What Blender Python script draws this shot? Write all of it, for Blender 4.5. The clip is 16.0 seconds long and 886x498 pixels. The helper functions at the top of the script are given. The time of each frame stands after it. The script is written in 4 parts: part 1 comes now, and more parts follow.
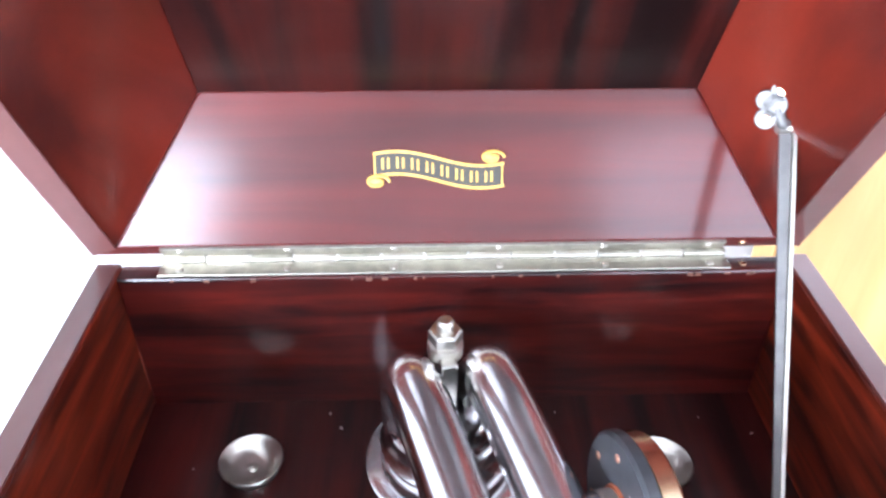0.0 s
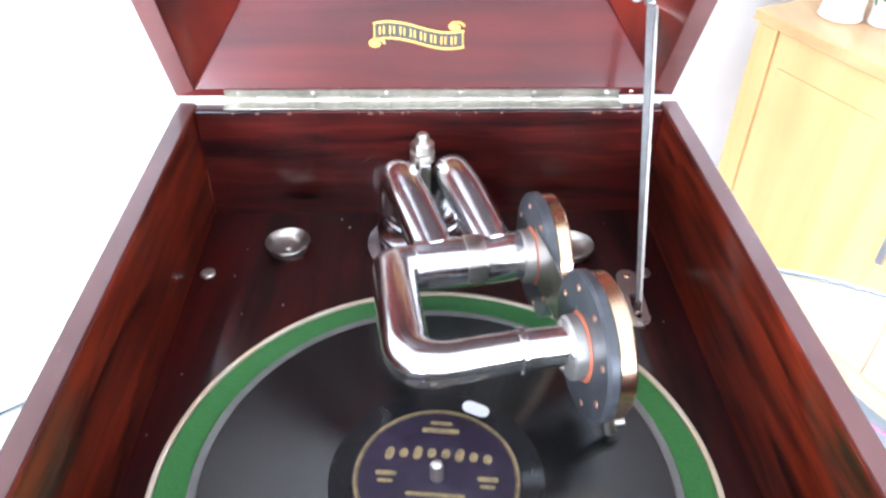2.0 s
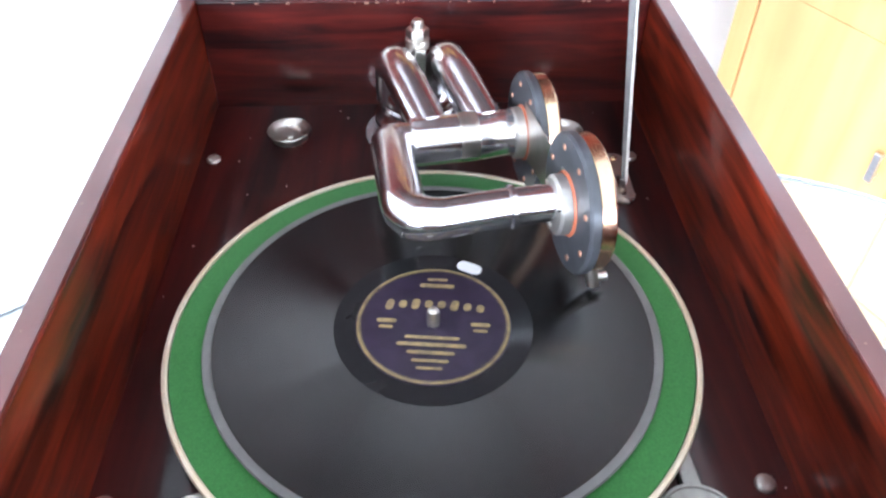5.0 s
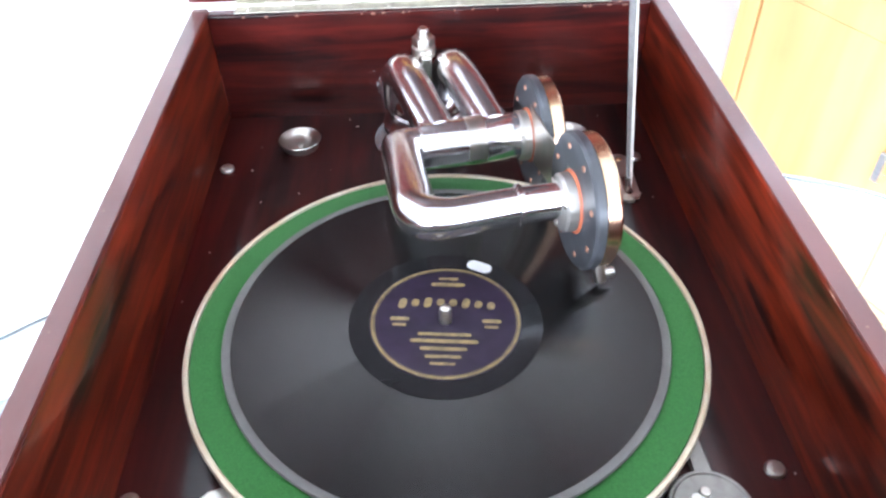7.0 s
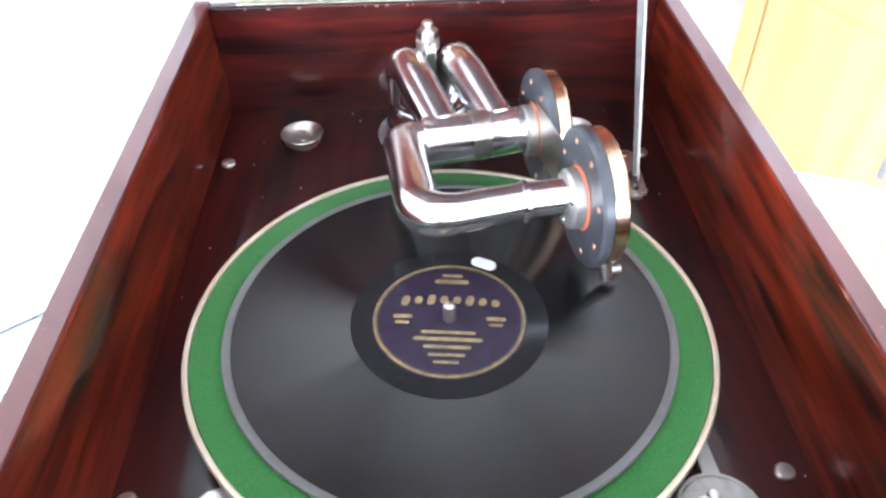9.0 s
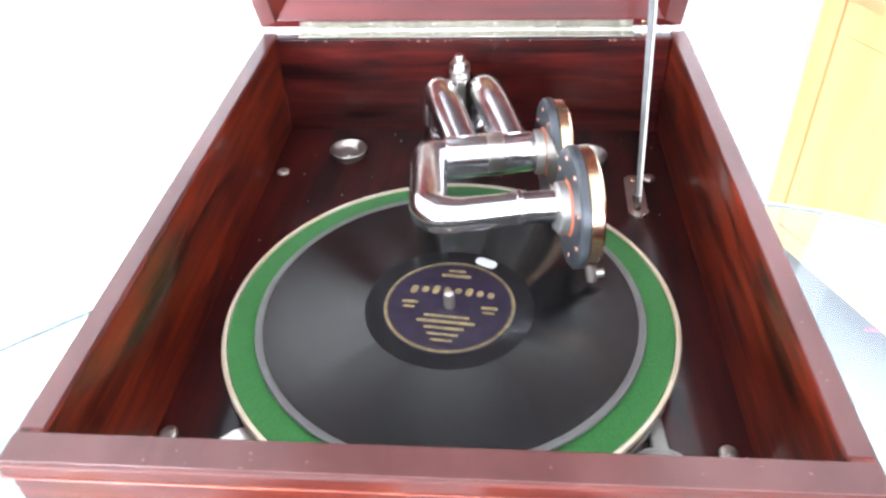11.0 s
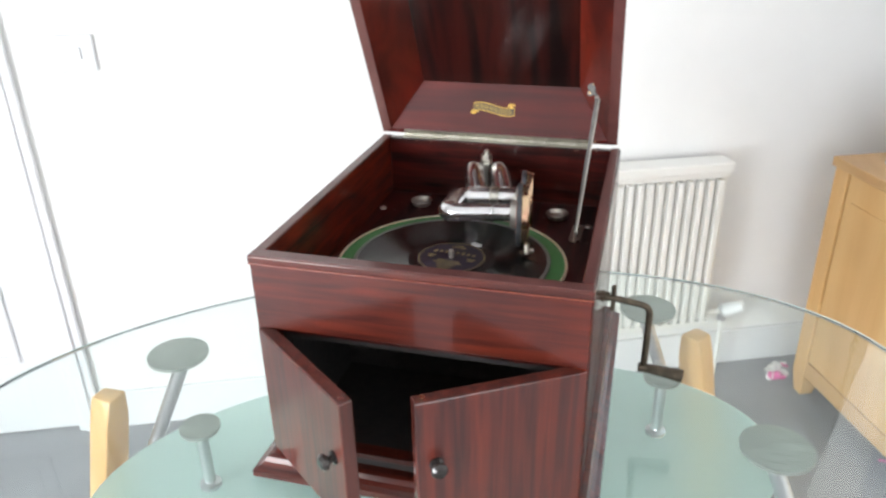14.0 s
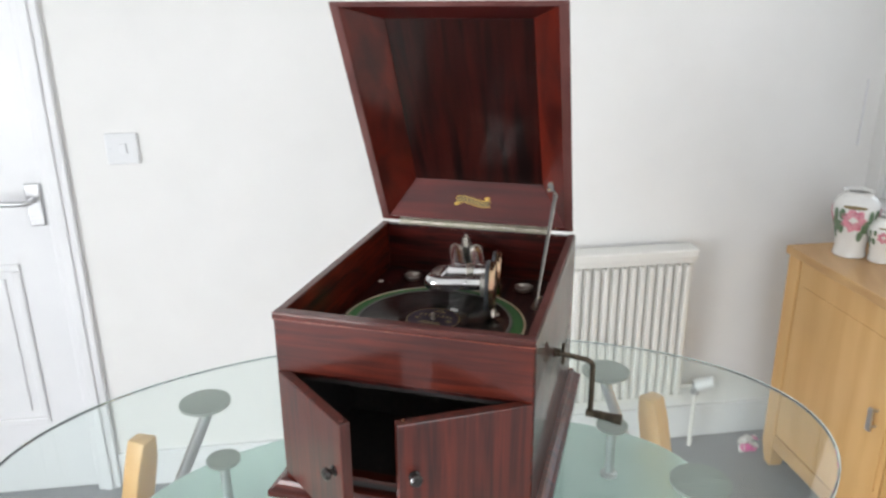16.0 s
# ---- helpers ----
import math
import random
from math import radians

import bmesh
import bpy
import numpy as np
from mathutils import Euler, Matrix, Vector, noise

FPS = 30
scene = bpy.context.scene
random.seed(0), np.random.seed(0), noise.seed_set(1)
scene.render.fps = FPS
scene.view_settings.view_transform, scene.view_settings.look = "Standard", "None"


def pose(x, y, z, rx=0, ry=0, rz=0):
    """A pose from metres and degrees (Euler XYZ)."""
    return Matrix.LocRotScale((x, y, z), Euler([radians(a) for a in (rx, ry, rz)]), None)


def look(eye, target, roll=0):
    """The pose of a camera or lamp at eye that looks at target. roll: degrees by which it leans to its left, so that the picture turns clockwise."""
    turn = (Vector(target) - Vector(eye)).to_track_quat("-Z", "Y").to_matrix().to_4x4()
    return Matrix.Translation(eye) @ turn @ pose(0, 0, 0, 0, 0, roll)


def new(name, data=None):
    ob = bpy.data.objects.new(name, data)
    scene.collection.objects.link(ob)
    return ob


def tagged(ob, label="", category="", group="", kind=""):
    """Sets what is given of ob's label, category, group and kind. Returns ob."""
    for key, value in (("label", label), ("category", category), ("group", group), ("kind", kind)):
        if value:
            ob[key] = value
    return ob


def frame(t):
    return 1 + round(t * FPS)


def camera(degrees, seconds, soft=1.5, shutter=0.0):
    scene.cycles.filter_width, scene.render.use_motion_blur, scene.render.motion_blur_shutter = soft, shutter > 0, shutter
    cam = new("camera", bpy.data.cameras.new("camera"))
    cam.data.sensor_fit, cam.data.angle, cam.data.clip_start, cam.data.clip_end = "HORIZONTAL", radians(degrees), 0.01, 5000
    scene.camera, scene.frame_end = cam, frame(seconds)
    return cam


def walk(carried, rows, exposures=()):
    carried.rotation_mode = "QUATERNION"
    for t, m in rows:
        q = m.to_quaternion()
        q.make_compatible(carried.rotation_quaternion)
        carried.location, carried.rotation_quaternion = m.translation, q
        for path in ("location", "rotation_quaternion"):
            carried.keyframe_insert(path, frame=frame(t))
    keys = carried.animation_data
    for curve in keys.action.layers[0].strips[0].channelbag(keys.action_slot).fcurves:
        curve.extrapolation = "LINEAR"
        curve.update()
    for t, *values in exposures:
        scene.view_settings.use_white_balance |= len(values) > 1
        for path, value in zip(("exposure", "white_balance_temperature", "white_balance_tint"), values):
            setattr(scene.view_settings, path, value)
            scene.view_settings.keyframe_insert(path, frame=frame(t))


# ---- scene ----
cam = camera(60.9, 16.0, soft=2.5, shutter=0.4)
PATH = [
    (0, (-0.017, -0.035, 0.229), (0.037, 1.588, -0.939), 0.3),
    (0.5, (-0.012, -0.072, 0.239), (0.029, 1.528, -0.96), 0.4),
    (1, (-0.01, -0.095, 0.246), (0.03, 1.452, -1.02), -0.0),
    (1.5, (-0.011, -0.168, 0.234), (0.052, 1.43, -0.966), 0.4),
    (2, (-0.012, -0.224, 0.255), (0.059, 1.347, -0.98), 1.0),
    (2.5, (-0.013, -0.241, 0.243), (0.056, 1.313, -1.013), 0.8),
    (3, (-0.012, -0.252, 0.237), (0.059, 1.264, -1.065), 0.5),
    (3.5, (-0.01, -0.258, 0.233), (0.058, 1.226, -1.105), 0.6),
    (4, (-0.012, -0.264, 0.235), (0.064, 1.203, -1.123), 0.7),
    (6.5, (-0.013, -0.283, 0.242), (0.062, 1.21, -1.087), 0.8),
    (7, (-0.014, -0.286, 0.241), (0.04, 1.211, -1.084), -1.1),
    (7.5, (-0.015, -0.285, 0.239), (0.031, 1.209, -1.091), -1.5),
    (8, (-0.015, -0.279, 0.236), (0.037, 1.209, -1.099), -1.1),
    (10.5, (-0.012, -0.297, 0.245), (0.003, 1.21, -1.07), -0.3),
    (11, (0.028, -0.348, 0.262), (-0.121, 1.203, -0.992), -2.5),
    (11.5, (0.051, -0.402, 0.275), (-0.185, 1.204, -0.893), -3.0),
    (12, (0.061, -0.49, 0.289), (-0.195, 1.167, -0.801), -3.0),
    (12.5, (0.08, -0.616, 0.304), (-0.185, 1.101, -0.687), -2.6),
    (13, (0.1, -0.694, 0.326), (-0.195, 1.058, -0.593), -2.4),
    (13.5, (0.145, -0.749, 0.334), (-0.245, 0.995, -0.563), -1.7),
    (14, (0.212, -0.811, 0.348), (-0.271, 0.927, -0.516), -1.2),
    (14.5, (0.244, -0.864, 0.367), (-0.24, 0.904, -0.432), -1.4),
    (15, (0.242, -0.926, 0.389), (-0.188, 0.888, -0.334), -1.9),
    (15.5, (0.266, -0.977, 0.411), (-0.155, 0.859, -0.261), -1.5),
    (16, (0.306, -1.021, 0.417), (-0.213, 0.796, -0.235), -0.6),
]
EXPOSURE = [(0, 1.55, 5550, 15), (1.5, 1.62, 5600, 13), (3.5, 1.6, 5600, 13), (8, 1.8, 5650, 13), (10.5, 1.85, 5700, 12), (11.5, 1.78, 6000, 10), (12.5, 1.3, 6300, 10),
            (13, 0.8, 6350, 10), (13.5, 0.43, 6400, 10), (14, 0.2, 6450, 10), (14.5, 0.02, 6500, 10), (15.5, -0.22, 6500, 10), (16, -0.25, 6500, 10)]
walk(cam, [(t, look(e, g, r)) for t, e, g, r in PATH], EXPOSURE)

# ---------- light ----------
# the room is turned against the cabinet: u runs along the back wall, v towards it
UX, UY = 0.9161, 0.4010
FLOOR, CEIL = -1.07, 1.33
TABLE = -0.292
BACK, RIGHT, LEFT, FRONT = 1.087, 1.53, -2.7, -3.0
TURN = math.degrees(math.atan2(UY, UX))


def room(u, v, z=0.0):
    return Vector((u * UX - v * UY, u * UY + v * UX, z))


ROOM = Matrix.Rotation(radians(TURN), 4, "Z")

world = bpy.data.worlds.new("sky")
scene.world = world
world.use_nodes = True
wn = world.node_tree.nodes
sky = wn.new("ShaderNodeTexSky")
sky.sky_type, sky.sun_disc = "NISHITA", False
sky.sun_elevation, sky.sun_rotation = radians(38), radians(200)
world.node_tree.links.new(sky.outputs[0], wn["Background"].inputs[0])
wn["Background"].inputs[1].default_value = 0.1

sun = new("sun", bpy.data.lights.new("sun", "SUN"))
sun.data.energy, sun.data.angle, sun.data.color = 0.8, radians(15), (1, 0.95, 0.88)
sun.matrix_basis = look((0, -3, 4), (0.6, 0, 0))


def window_light(name, place, target, w, h, power, colour=(0.95, 0.98, 1.0)):
    lamp = new(name, bpy.data.lights.new(name, "AREA"))
    lamp.data.shape, lamp.data.size, lamp.data.size_y = "RECTANGLE", w, h
    lamp.data.energy, lamp.data.color = power, colour
    lamp.data.spread = radians(145)
    lamp.matrix_basis = look(place, target)
    return lamp


window_light("left_window_light", room(LEFT + 0.05, -1.75, 0.05), room(0, -1.0, -0.75), 1.6, 1.95, 98)
window_light("front_window_light", room(0.42, FRONT + 0.05, 0.35), room(0.2, 0, -0.5), 1.6, 1.2, 13)
window_light("side_window_light", room(RIGHT - 0.02, 0.665, 0.44), room(-1.5, 0.2, -0.1), 0.6, 1.1, 1.8)


# ---------- materials ----------
def mat(name, colour, rough=0.5, metal=0.0, coat=0.0, coat_rough=0.05, spec=0.5, second=None, scale=(40, 40, 40),
        low=0.35, high=0.65, bump=0.0, bump_scale=200.0, detail=4.0, blotch=0.12, blotch_scale=6.0, rough_var=0.0, sheen=0.0):
    """A principled surface: two colours mixed by a stretched noise, blotches at a larger scale, fine relief."""
    m = bpy.data.materials.new(name)
    m.use_nodes = True
    t = m.node_tree
    b = t.nodes["Principled BSDF"]
    b.inputs["Roughness"].default_value = rough
    b.inputs["Metallic"].default_value = metal
    b.inputs["Coat Weight"].default_value = coat
    b.inputs["Coat Roughness"].default_value = coat_rough
    b.inputs["Specular IOR Level"].default_value = spec
    if sheen:
        b.inputs["Sheen Weight"].default_value = sheen
    co = t.nodes.new("ShaderNodeTexCoord")
    mp = t.nodes.new("ShaderNodeMapping")
    mp.inputs["Scale"].default_value = scale
    t.links.new(co.outputs["Object"], mp.inputs[0])
    n1 = t.nodes.new("ShaderNodeTexNoise")
    n1.inputs["Scale"].default_value, n1.inputs["Detail"].default_value = 1.0, detail
    n1.inputs["Distortion"].default_value = 0.6
    t.links.new(mp.outputs[0], n1.inputs["Vector"])
    ramp = t.nodes.new("ShaderNodeValToRGB")
    ramp.color_ramp.elements[0].position, ramp.color_ramp.elements[1].position = low, high
    ramp.color_ramp.elements[0].color = (*colour, 1)
    ramp.color_ramp.elements[1].color = (*(second or colour), 1)
    t.links.new(n1.outputs["Fac"], ramp.inputs[0])
    n2 = t.nodes.new("ShaderNodeTexNoise")
    n2.inputs["Scale"].default_value, n2.inputs["Detail"].default_value = blotch_scale, 3.0
    t.links.new(co.outputs["Object"], n2.inputs["Vector"])
    mr = t.nodes.new("ShaderNodeMapRange")
    mr.inputs["To Min"].default_value, mr.inputs["To Max"].default_value = 1 - 2 * blotch, 1 + 2 * blotch
    t.links.new(n2.outputs["Fac"], mr.inputs["Value"])
    mx = t.nodes.new("ShaderNodeMix")
    mx.data_type, mx.blend_type = "RGBA", "MULTIPLY"
    mx.inputs["Factor"].default_value = 1.0
    t.links.new(ramp.outputs[0], mx.inputs["A"])
    t.links.new(mr.outputs[0], mx.inputs["B"])
    t.links.new(mx.outputs["Result"], b.inputs["Base Color"])
    if rough_var:
        rr = t.nodes.new("ShaderNodeMapRange")
        rr.inputs["To Min"].default_value, rr.inputs["To Max"].default_value = max(0.02, rough - rough_var), rough + rough_var
        t.links.new(n2.outputs["Fac"], rr.inputs["Value"])
        t.links.new(rr.outputs[0], b.inputs["Roughness"])
    if bump:
        n3 = t.nodes.new("ShaderNodeTexNoise")
        n3.inputs["Scale"].default_value, n3.inputs["Detail"].default_value = bump_scale, 3.0
        t.links.new(co.outputs["Object"], n3.inputs["Vector"])
        bp = t.nodes.new("ShaderNodeBump")
        bp.inputs["Strength"].default_value, bp.inputs["Distance"].default_value = bump, 0.001
        t.links.new(n3.outputs["Fac"], bp.inputs["Height"])
        t.links.new(bp.outputs[0], b.inputs["Normal"])
    return m


DARK, RED = (0.034, 0.0036, 0.0028), (0.140, 0.0135, 0.0056)


def mahogany(name, scale, dark=DARK, red=RED, polish=0.12, coat=0.6, spec=0.2, **kw):
    return mat(name, dark, rough=0.42, coat=coat, coat_rough=polish, spec=spec, second=red, scale=scale, low=0.33, high=0.72,
               detail=6, bump=0.05, bump_scale=350, blotch=0.22, blotch_scale=9, rough_var=0.08, **kw)


M_WOOD_X = mahogany("mahogany_grain_across", (7, 130, 120), (0.034, 0.0042, 0.0026), (0.105, 0.0130, 0.0048), coat=0.8)
# Side panels: inner shade and window glow are put into the two tones.
M_WOOD_Y = mahogany("mahogany_along_shade_glow", (110, 11, 100), (0.012, 0.0014, 0.0012), (0.195, 0.0200, 0.0052))
M_WOOD_Z = mahogany("mahogany_grain_upright", (110, 80, 5), (0.034, 0.0046, 0.0030), (0.120, 0.0155, 0.0060), coat=1.0, spec=0.5)
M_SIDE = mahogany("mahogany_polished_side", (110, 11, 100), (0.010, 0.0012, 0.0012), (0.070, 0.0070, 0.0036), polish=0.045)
M_BOARD = mahogany("mahogany_board", (70, 6, 60), (0.008, 0.0013, 0.0014), (0.060, 0.0056, 0.0038))
M_INNER = mahogany("mahogany_inside_grain", (12, 120, 110), (0.009, 0.0011, 0.0012), (0.078, 0.0064, 0.0038))
# Window light on the lid's sides is put into a brighter mahogany.
M_LIDSIDE_LIT = mahogany("mahogany_lid_side_lit", (30, 9, 9), (0.045, 0.0046, 0.0026), (0.150, 0.0140, 0.0052), polish=0.16)
# Rubbed rims; window glare on them is painted in as paler wood.
M_RIM_GLARE = mahogany("mahogany_rubbed_glare_rim", (20, 8, 8), (0.085, 0.027, 0.024), (0.14, 0.056, 0.050))
M_BRACKET = mat("grey_nickel_bracket", (0.15, 0.145, 0.14), rough=0.5, metal=0.4, second=(0.19, 0.185, 0.175), scale=(120, 120, 120))
# Lid's top board: its shade is put into a darker mahogany.
M_LID_SHADED = mahogany("mahogany_lid_shaded", (55, 5, 5), (0.004, 0.0007, 0.0007), (0.034, 0.0032, 0.0018), polish=0.16)
M_REAR = mahogany("mahogany_lid_rear", (3, 45, 45), (0.040, 0.0044, 0.0042), (0.095, 0.0086, 0.0062), polish=0.15)
M_EDGE = mat("worn_wood_edge", (0.30, 0.075, 0.035), rough=0.4, coat=0.5, second=(0.18, 0.03, 0.018), scale=(60, 60, 60))
M_BLACK = mat("matte_black", (0.012, 0.010, 0.010), rough=0.9, second=(0.02, 0.016, 0.015), scale=(90, 90, 90), bump=0.2)
M_CHROME = mat("polished_nickel", (0.74, 0.73, 0.735), rough=0.19, metal=1, second=(0.86, 0.85, 0.855), scale=(30, 30, 30),
               bump=0.005, bump_scale=160, blotch=0.05, blotch_scale=30, rough_var=0.03)
M_NICKEL = mat("dull_nickel", (0.55, 0.52, 0.46), rough=0.3, metal=1, second=(0.62, 0.59, 0.54), scale=(120, 120, 120),
               bump=0.05, bump_scale=400, rough_var=0.1)
M_HINGE = mat("tarnished_hinge_plate", (0.42, 0.40, 0.34), rough=0.36, metal=0.9, second=(0.55, 0.53, 0.45), scale=(120, 90, 90),
              bump=0.08, bump_scale=500, rough_var=0.1)
M_HUB = mat("pale_nickel_flange", (0.52, 0.50, 0.46), rough=0.40, metal=0.85, second=(0.60, 0.58, 0.54), scale=(120, 120, 120), bump=0.04, bump_scale=400)
M_DIAL = mat("dull_grey_dial", (0.34, 0.32, 0.29), rough=0.45, metal=0.6, second=(0.42, 0.40, 0.36), scale=(140, 140, 140), bump=0.05, bump_scale=500)
M_BRASS = mat("gilt_brass", (0.80, 0.62, 0.38), rough=0.22, metal=1, second=(0.72, 0.44, 0.30), scale=(60, 20, 20), bump=0.02)
M_COPPER = mat("copper_rivet", (0.62, 0.33, 0.22), rough=0.4, metal=0.8)
M_RUBBER = mat("orange_rubber", (0.52, 0.15, 0.07), rough=0.55, second=(0.42, 0.11, 0.05))
M_EBONITE = mat("black_ebonite", (0.045, 0.047, 0.052), rough=0.33, second=(0.075, 0.08, 0.09), scale=(60, 60, 60), bump=0.04, rough_var=0.08)
M_IRON = mat("bronzed_iron", (0.07, 0.055, 0.04), rough=0.42, metal=0.8, second=(0.13, 0.10, 0.07), scale=(90, 90, 90), bump=0.08)
M_KNOB = mat("dark_turned_knob", (0.02, 0.015, 0.014), rough=0.25, coat=0.5)
M_FELT = mat("green_felt", (0.022, 0.120, 0.020), rough=0.95, second=(0.038, 0.165, 0.032), scale=(900, 900, 900), bump=0.25, bump_scale=1500, blotch=0.06, sheen=0.2)
M_CREAM = mat("cream_metal_rim", (0.66, 0.53, 0.36), rough=0.35, metal=0.3, second=(0.74, 0.66, 0.52))
M_GOLD = mat("gold_transfer", (0.62, 0.36, 0.055), rough=0.42, second=(0.70, 0.46, 0.11), scale=(300, 300, 300), metal=0.2)
M_FIELD = mat("dark_transfer_ground", (0.035, 0.030, 0.022), rough=0.4)
M_LABEL = mat("purple_label_paper", (0.012, 0.007, 0.019), rough=0.45, second=(0.021, 0.012, 0.030), scale=(90, 90, 90))
M_PRINT = mat("dull_gold_print", (0.30, 0.22, 0.09), rough=0.5, second=(0.16, 0.12, 0.06), scale=(200, 200, 200))
M_STICKER = mat("white_paper_sticker", (0.78, 0.78, 0.77), rough=0.7)
M_DUST = mat("pale_dust", (0.42, 0.38, 0.36), rough=0.95)
M_SCRATCH = mat("chipped_pale_wood", (0.17, 0.075, 0.05), rough=0.7)
M_WALL = mat("white_wall_paint", (0.80, 0.795, 0.78), rough=0.8, second=(0.82, 0.815, 0.80), scale=(3, 3, 3), bump=0.06, bump_scale=120, blotch=0.015)
M_CEIL = mat("ceiling_paint", (0.82, 0.82, 0.81), rough=0.9, second=(0.84, 0.84, 0.83), scale=(3, 3, 3), bump=0.05, blotch=0.015)
M_GLOSS = mat("white_gloss_paint", (0.80, 0.805, 0.82), rough=0.28, second=(0.83, 0.83, 0.84), scale=(4, 4, 4), bump=0.03, bump_scale=60, blotch=0.015)
M_RAD = mat("radiator_enamel", (0.79, 0.78, 0.74), rough=0.35, second=(0.82, 0.81, 0.77), scale=(4, 4, 4), blotch=0.02)
M_PLASTIC = mat("white_switch_plastic", (0.76, 0.77, 0.78), rough=0.35, blotch=0.01)
M_CARPET = mat("grey_carpet", (0.22, 0.225, 0.24), rough=0.98, second=(0.34, 0.345, 0.36), scale=(260, 260, 260), bump=0.5, bump_scale=500, blotch=0.12, blotch_scale=3)
M_OAK_Z = mat("pale_beech_upright", (0.61, 0.345, 0.122), rough=0.42, second=(0.69, 0.425, 0.172), scale=(14, 14, 1.2), coat=0.25, coat_rough=0.25, bump=0.04, blotch=0.08, blotch_scale=4)
M_OAK_Y = mat("pale_beech_along", (0.50, 0.28, 0.105), rough=0.4, second=(0.60, 0.36, 0.15), scale=(16, 1.4, 16), coat=0.3, coat_rough=0.2, bump=0.04, blotch=0.08, blotch_scale=4)
M_GAP_SHADE = mat("gap_shade_colour", (0.06, 0.035, 0.02), rough=0.8)
M_STEEL = mat("brushed_steel", (0.56, 0.56, 0.57), rough=0.3, metal=1, second=(0.64, 0.64, 0.65), scale=(40, 40, 200), rough_var=0.08)
M_PAD = mat("steel_mounting_disc", (0.26, 0.28, 0.25), rough=0.4, metal=0.6, second=(0.35, 0.37, 0.34), scale=(20, 90, 20), rough_var=0.08)
M_CHINA = mat("white_china", (0.80, 0.79, 0.76), rough=0.12, coat=0.6, second=(0.83, 0.82, 0.80), scale=(12, 12, 12), blotch=0.02)
M_PINK = mat("pink_painted_petal", (0.62, 0.17, 0.26), rough=0.2, second=(0.76, 0.42, 0.46), scale=(160, 160, 160), blotch=0.2, blotch_scale=60)
M_LEAF = mat("green_painted_leaf", (0.09, 0.16, 0.09), rough=0.25, second=(0.20, 0.28, 0.18), scale=(150, 150, 150))
M_MAGENTA = mat("magenta_cord", (0.50, 0.04, 0.20), rough=0.5, second=(0.62, 0.10, 0.30))
M_NAVY = mat("dark_navy_gloss", (0.012, 0.014, 0.04), rough=0.2, coat=0.5)
M_REDP = mat("red_plastic", (0.55, 0.03, 0.03), rough=0.35)
M_BLUEGREY = mat("blue_grey_cloth", (0.16, 0.22, 0.24), rough=0.8, second=(0.24, 0.30, 0.31), scale=(120, 120, 120))


def glass(name, colour, rough, weight=1.0):
    m = bpy.data.materials.new(name)
    m.use_nodes = True
    b = m.node_tree.nodes["Principled BSDF"]
    b.inputs["Base Color"].default_value = (*colour, 1)
    b.inputs["Roughness"].default_value = rough
    b.inputs["Transmission Weight"].default_value = weight
    b.inputs["IOR"].default_value = 1.48
    return m


M_GLASS = glass("clear_table_glass", (0.90, 0.97, 0.945), 0.02)
M_FROST = glass("mint_frosted_glass", (0.72, 0.90, 0.84), 0.28, 0.75)
M_EDGEGLASS = glass("pale_green_edge_glass", (0.80, 0.90, 0.86), 0.35, 0.15)
M_PANE = glass("window_glass", (1, 1, 1), 0.0)


def shellac():
    """Black record: fine circular grooves spread the gloss along the radius, a little differently from track to track."""
    m = bpy.data.materials.new("black_shellac")
    m.use_nodes = True
    t = m.node_tree
    b = t.nodes["Principled BSDF"]
    b.inputs["Base Color"].default_value = (0.007, 0.007, 0.0074, 1)
    b.inputs["Specular IOR Level"].default_value = 0.62
    b.inputs["Specular Tint"].default_value = (1, 0.965, 0.92, 1)
    b.inputs["Anisotropic"].default_value = 1.0
    b.inputs["Anisotropic Rotation"].default_value = 0.25
    tg = t.nodes.new("ShaderNodeTangent")
    tg.direction_type, tg.axis = "RADIAL", "Z"
    t.links.new(tg.outputs[0], b.inputs["Tangent"])
    co = t.nodes.new("ShaderNodeTexCoord")
    fl = t.nodes.new("ShaderNodeVectorMath")
    fl.operation = "MULTIPLY"
    fl.inputs[1].default_value = (1, 1, 0)
    t.links.new(co.outputs["Object"], fl.inputs[0])
    ln = t.nodes.new("ShaderNodeVectorMath")
    ln.operation = "LENGTH"
    t.links.new(fl.outputs[0], ln.inputs[0])
    cb = t.nodes.new("ShaderNodeCombineXYZ")
    t.links.new(ln.outputs["Value"], cb.inputs[0])
    nz = t.nodes.new("ShaderNodeTexNoise")
    nz.inputs["Scale"].default_value, nz.inputs["Detail"].default_value = 160, 3
    t.links.new(cb.outputs[0], nz.inputs["Vector"])
    mr = t.nodes.new("ShaderNodeMapRange")
    mr.inputs["To Min"].default_value, mr.inputs["To Max"].default_value = 0.18, 0.25
    t.links.new(nz.outputs["Fac"], mr.inputs["Value"])
    t.links.new(mr.outputs[0], b.inputs["Roughness"])
    return m


M_DISC = shellac()
M_DEAD = mat("smooth_shellac", (0.012, 0.012, 0.013), rough=0.16, second=(0.016, 0.016, 0.017), rough_var=0.04)
# The grey holds the bright walls' reflection along the record's edge.
M_LIP = mat("grey_sheen_shellac_edge", (0.115, 0.110, 0.102), rough=0.4, second=(0.15, 0.145, 0.135), scale=(40, 40, 40))


# ---------- builders ----------
def world_of(ob):
    return world_of(ob.parent) @ ob.matrix_parent_inverse @ ob.matrix_basis if ob.parent else ob.matrix_basis.copy()


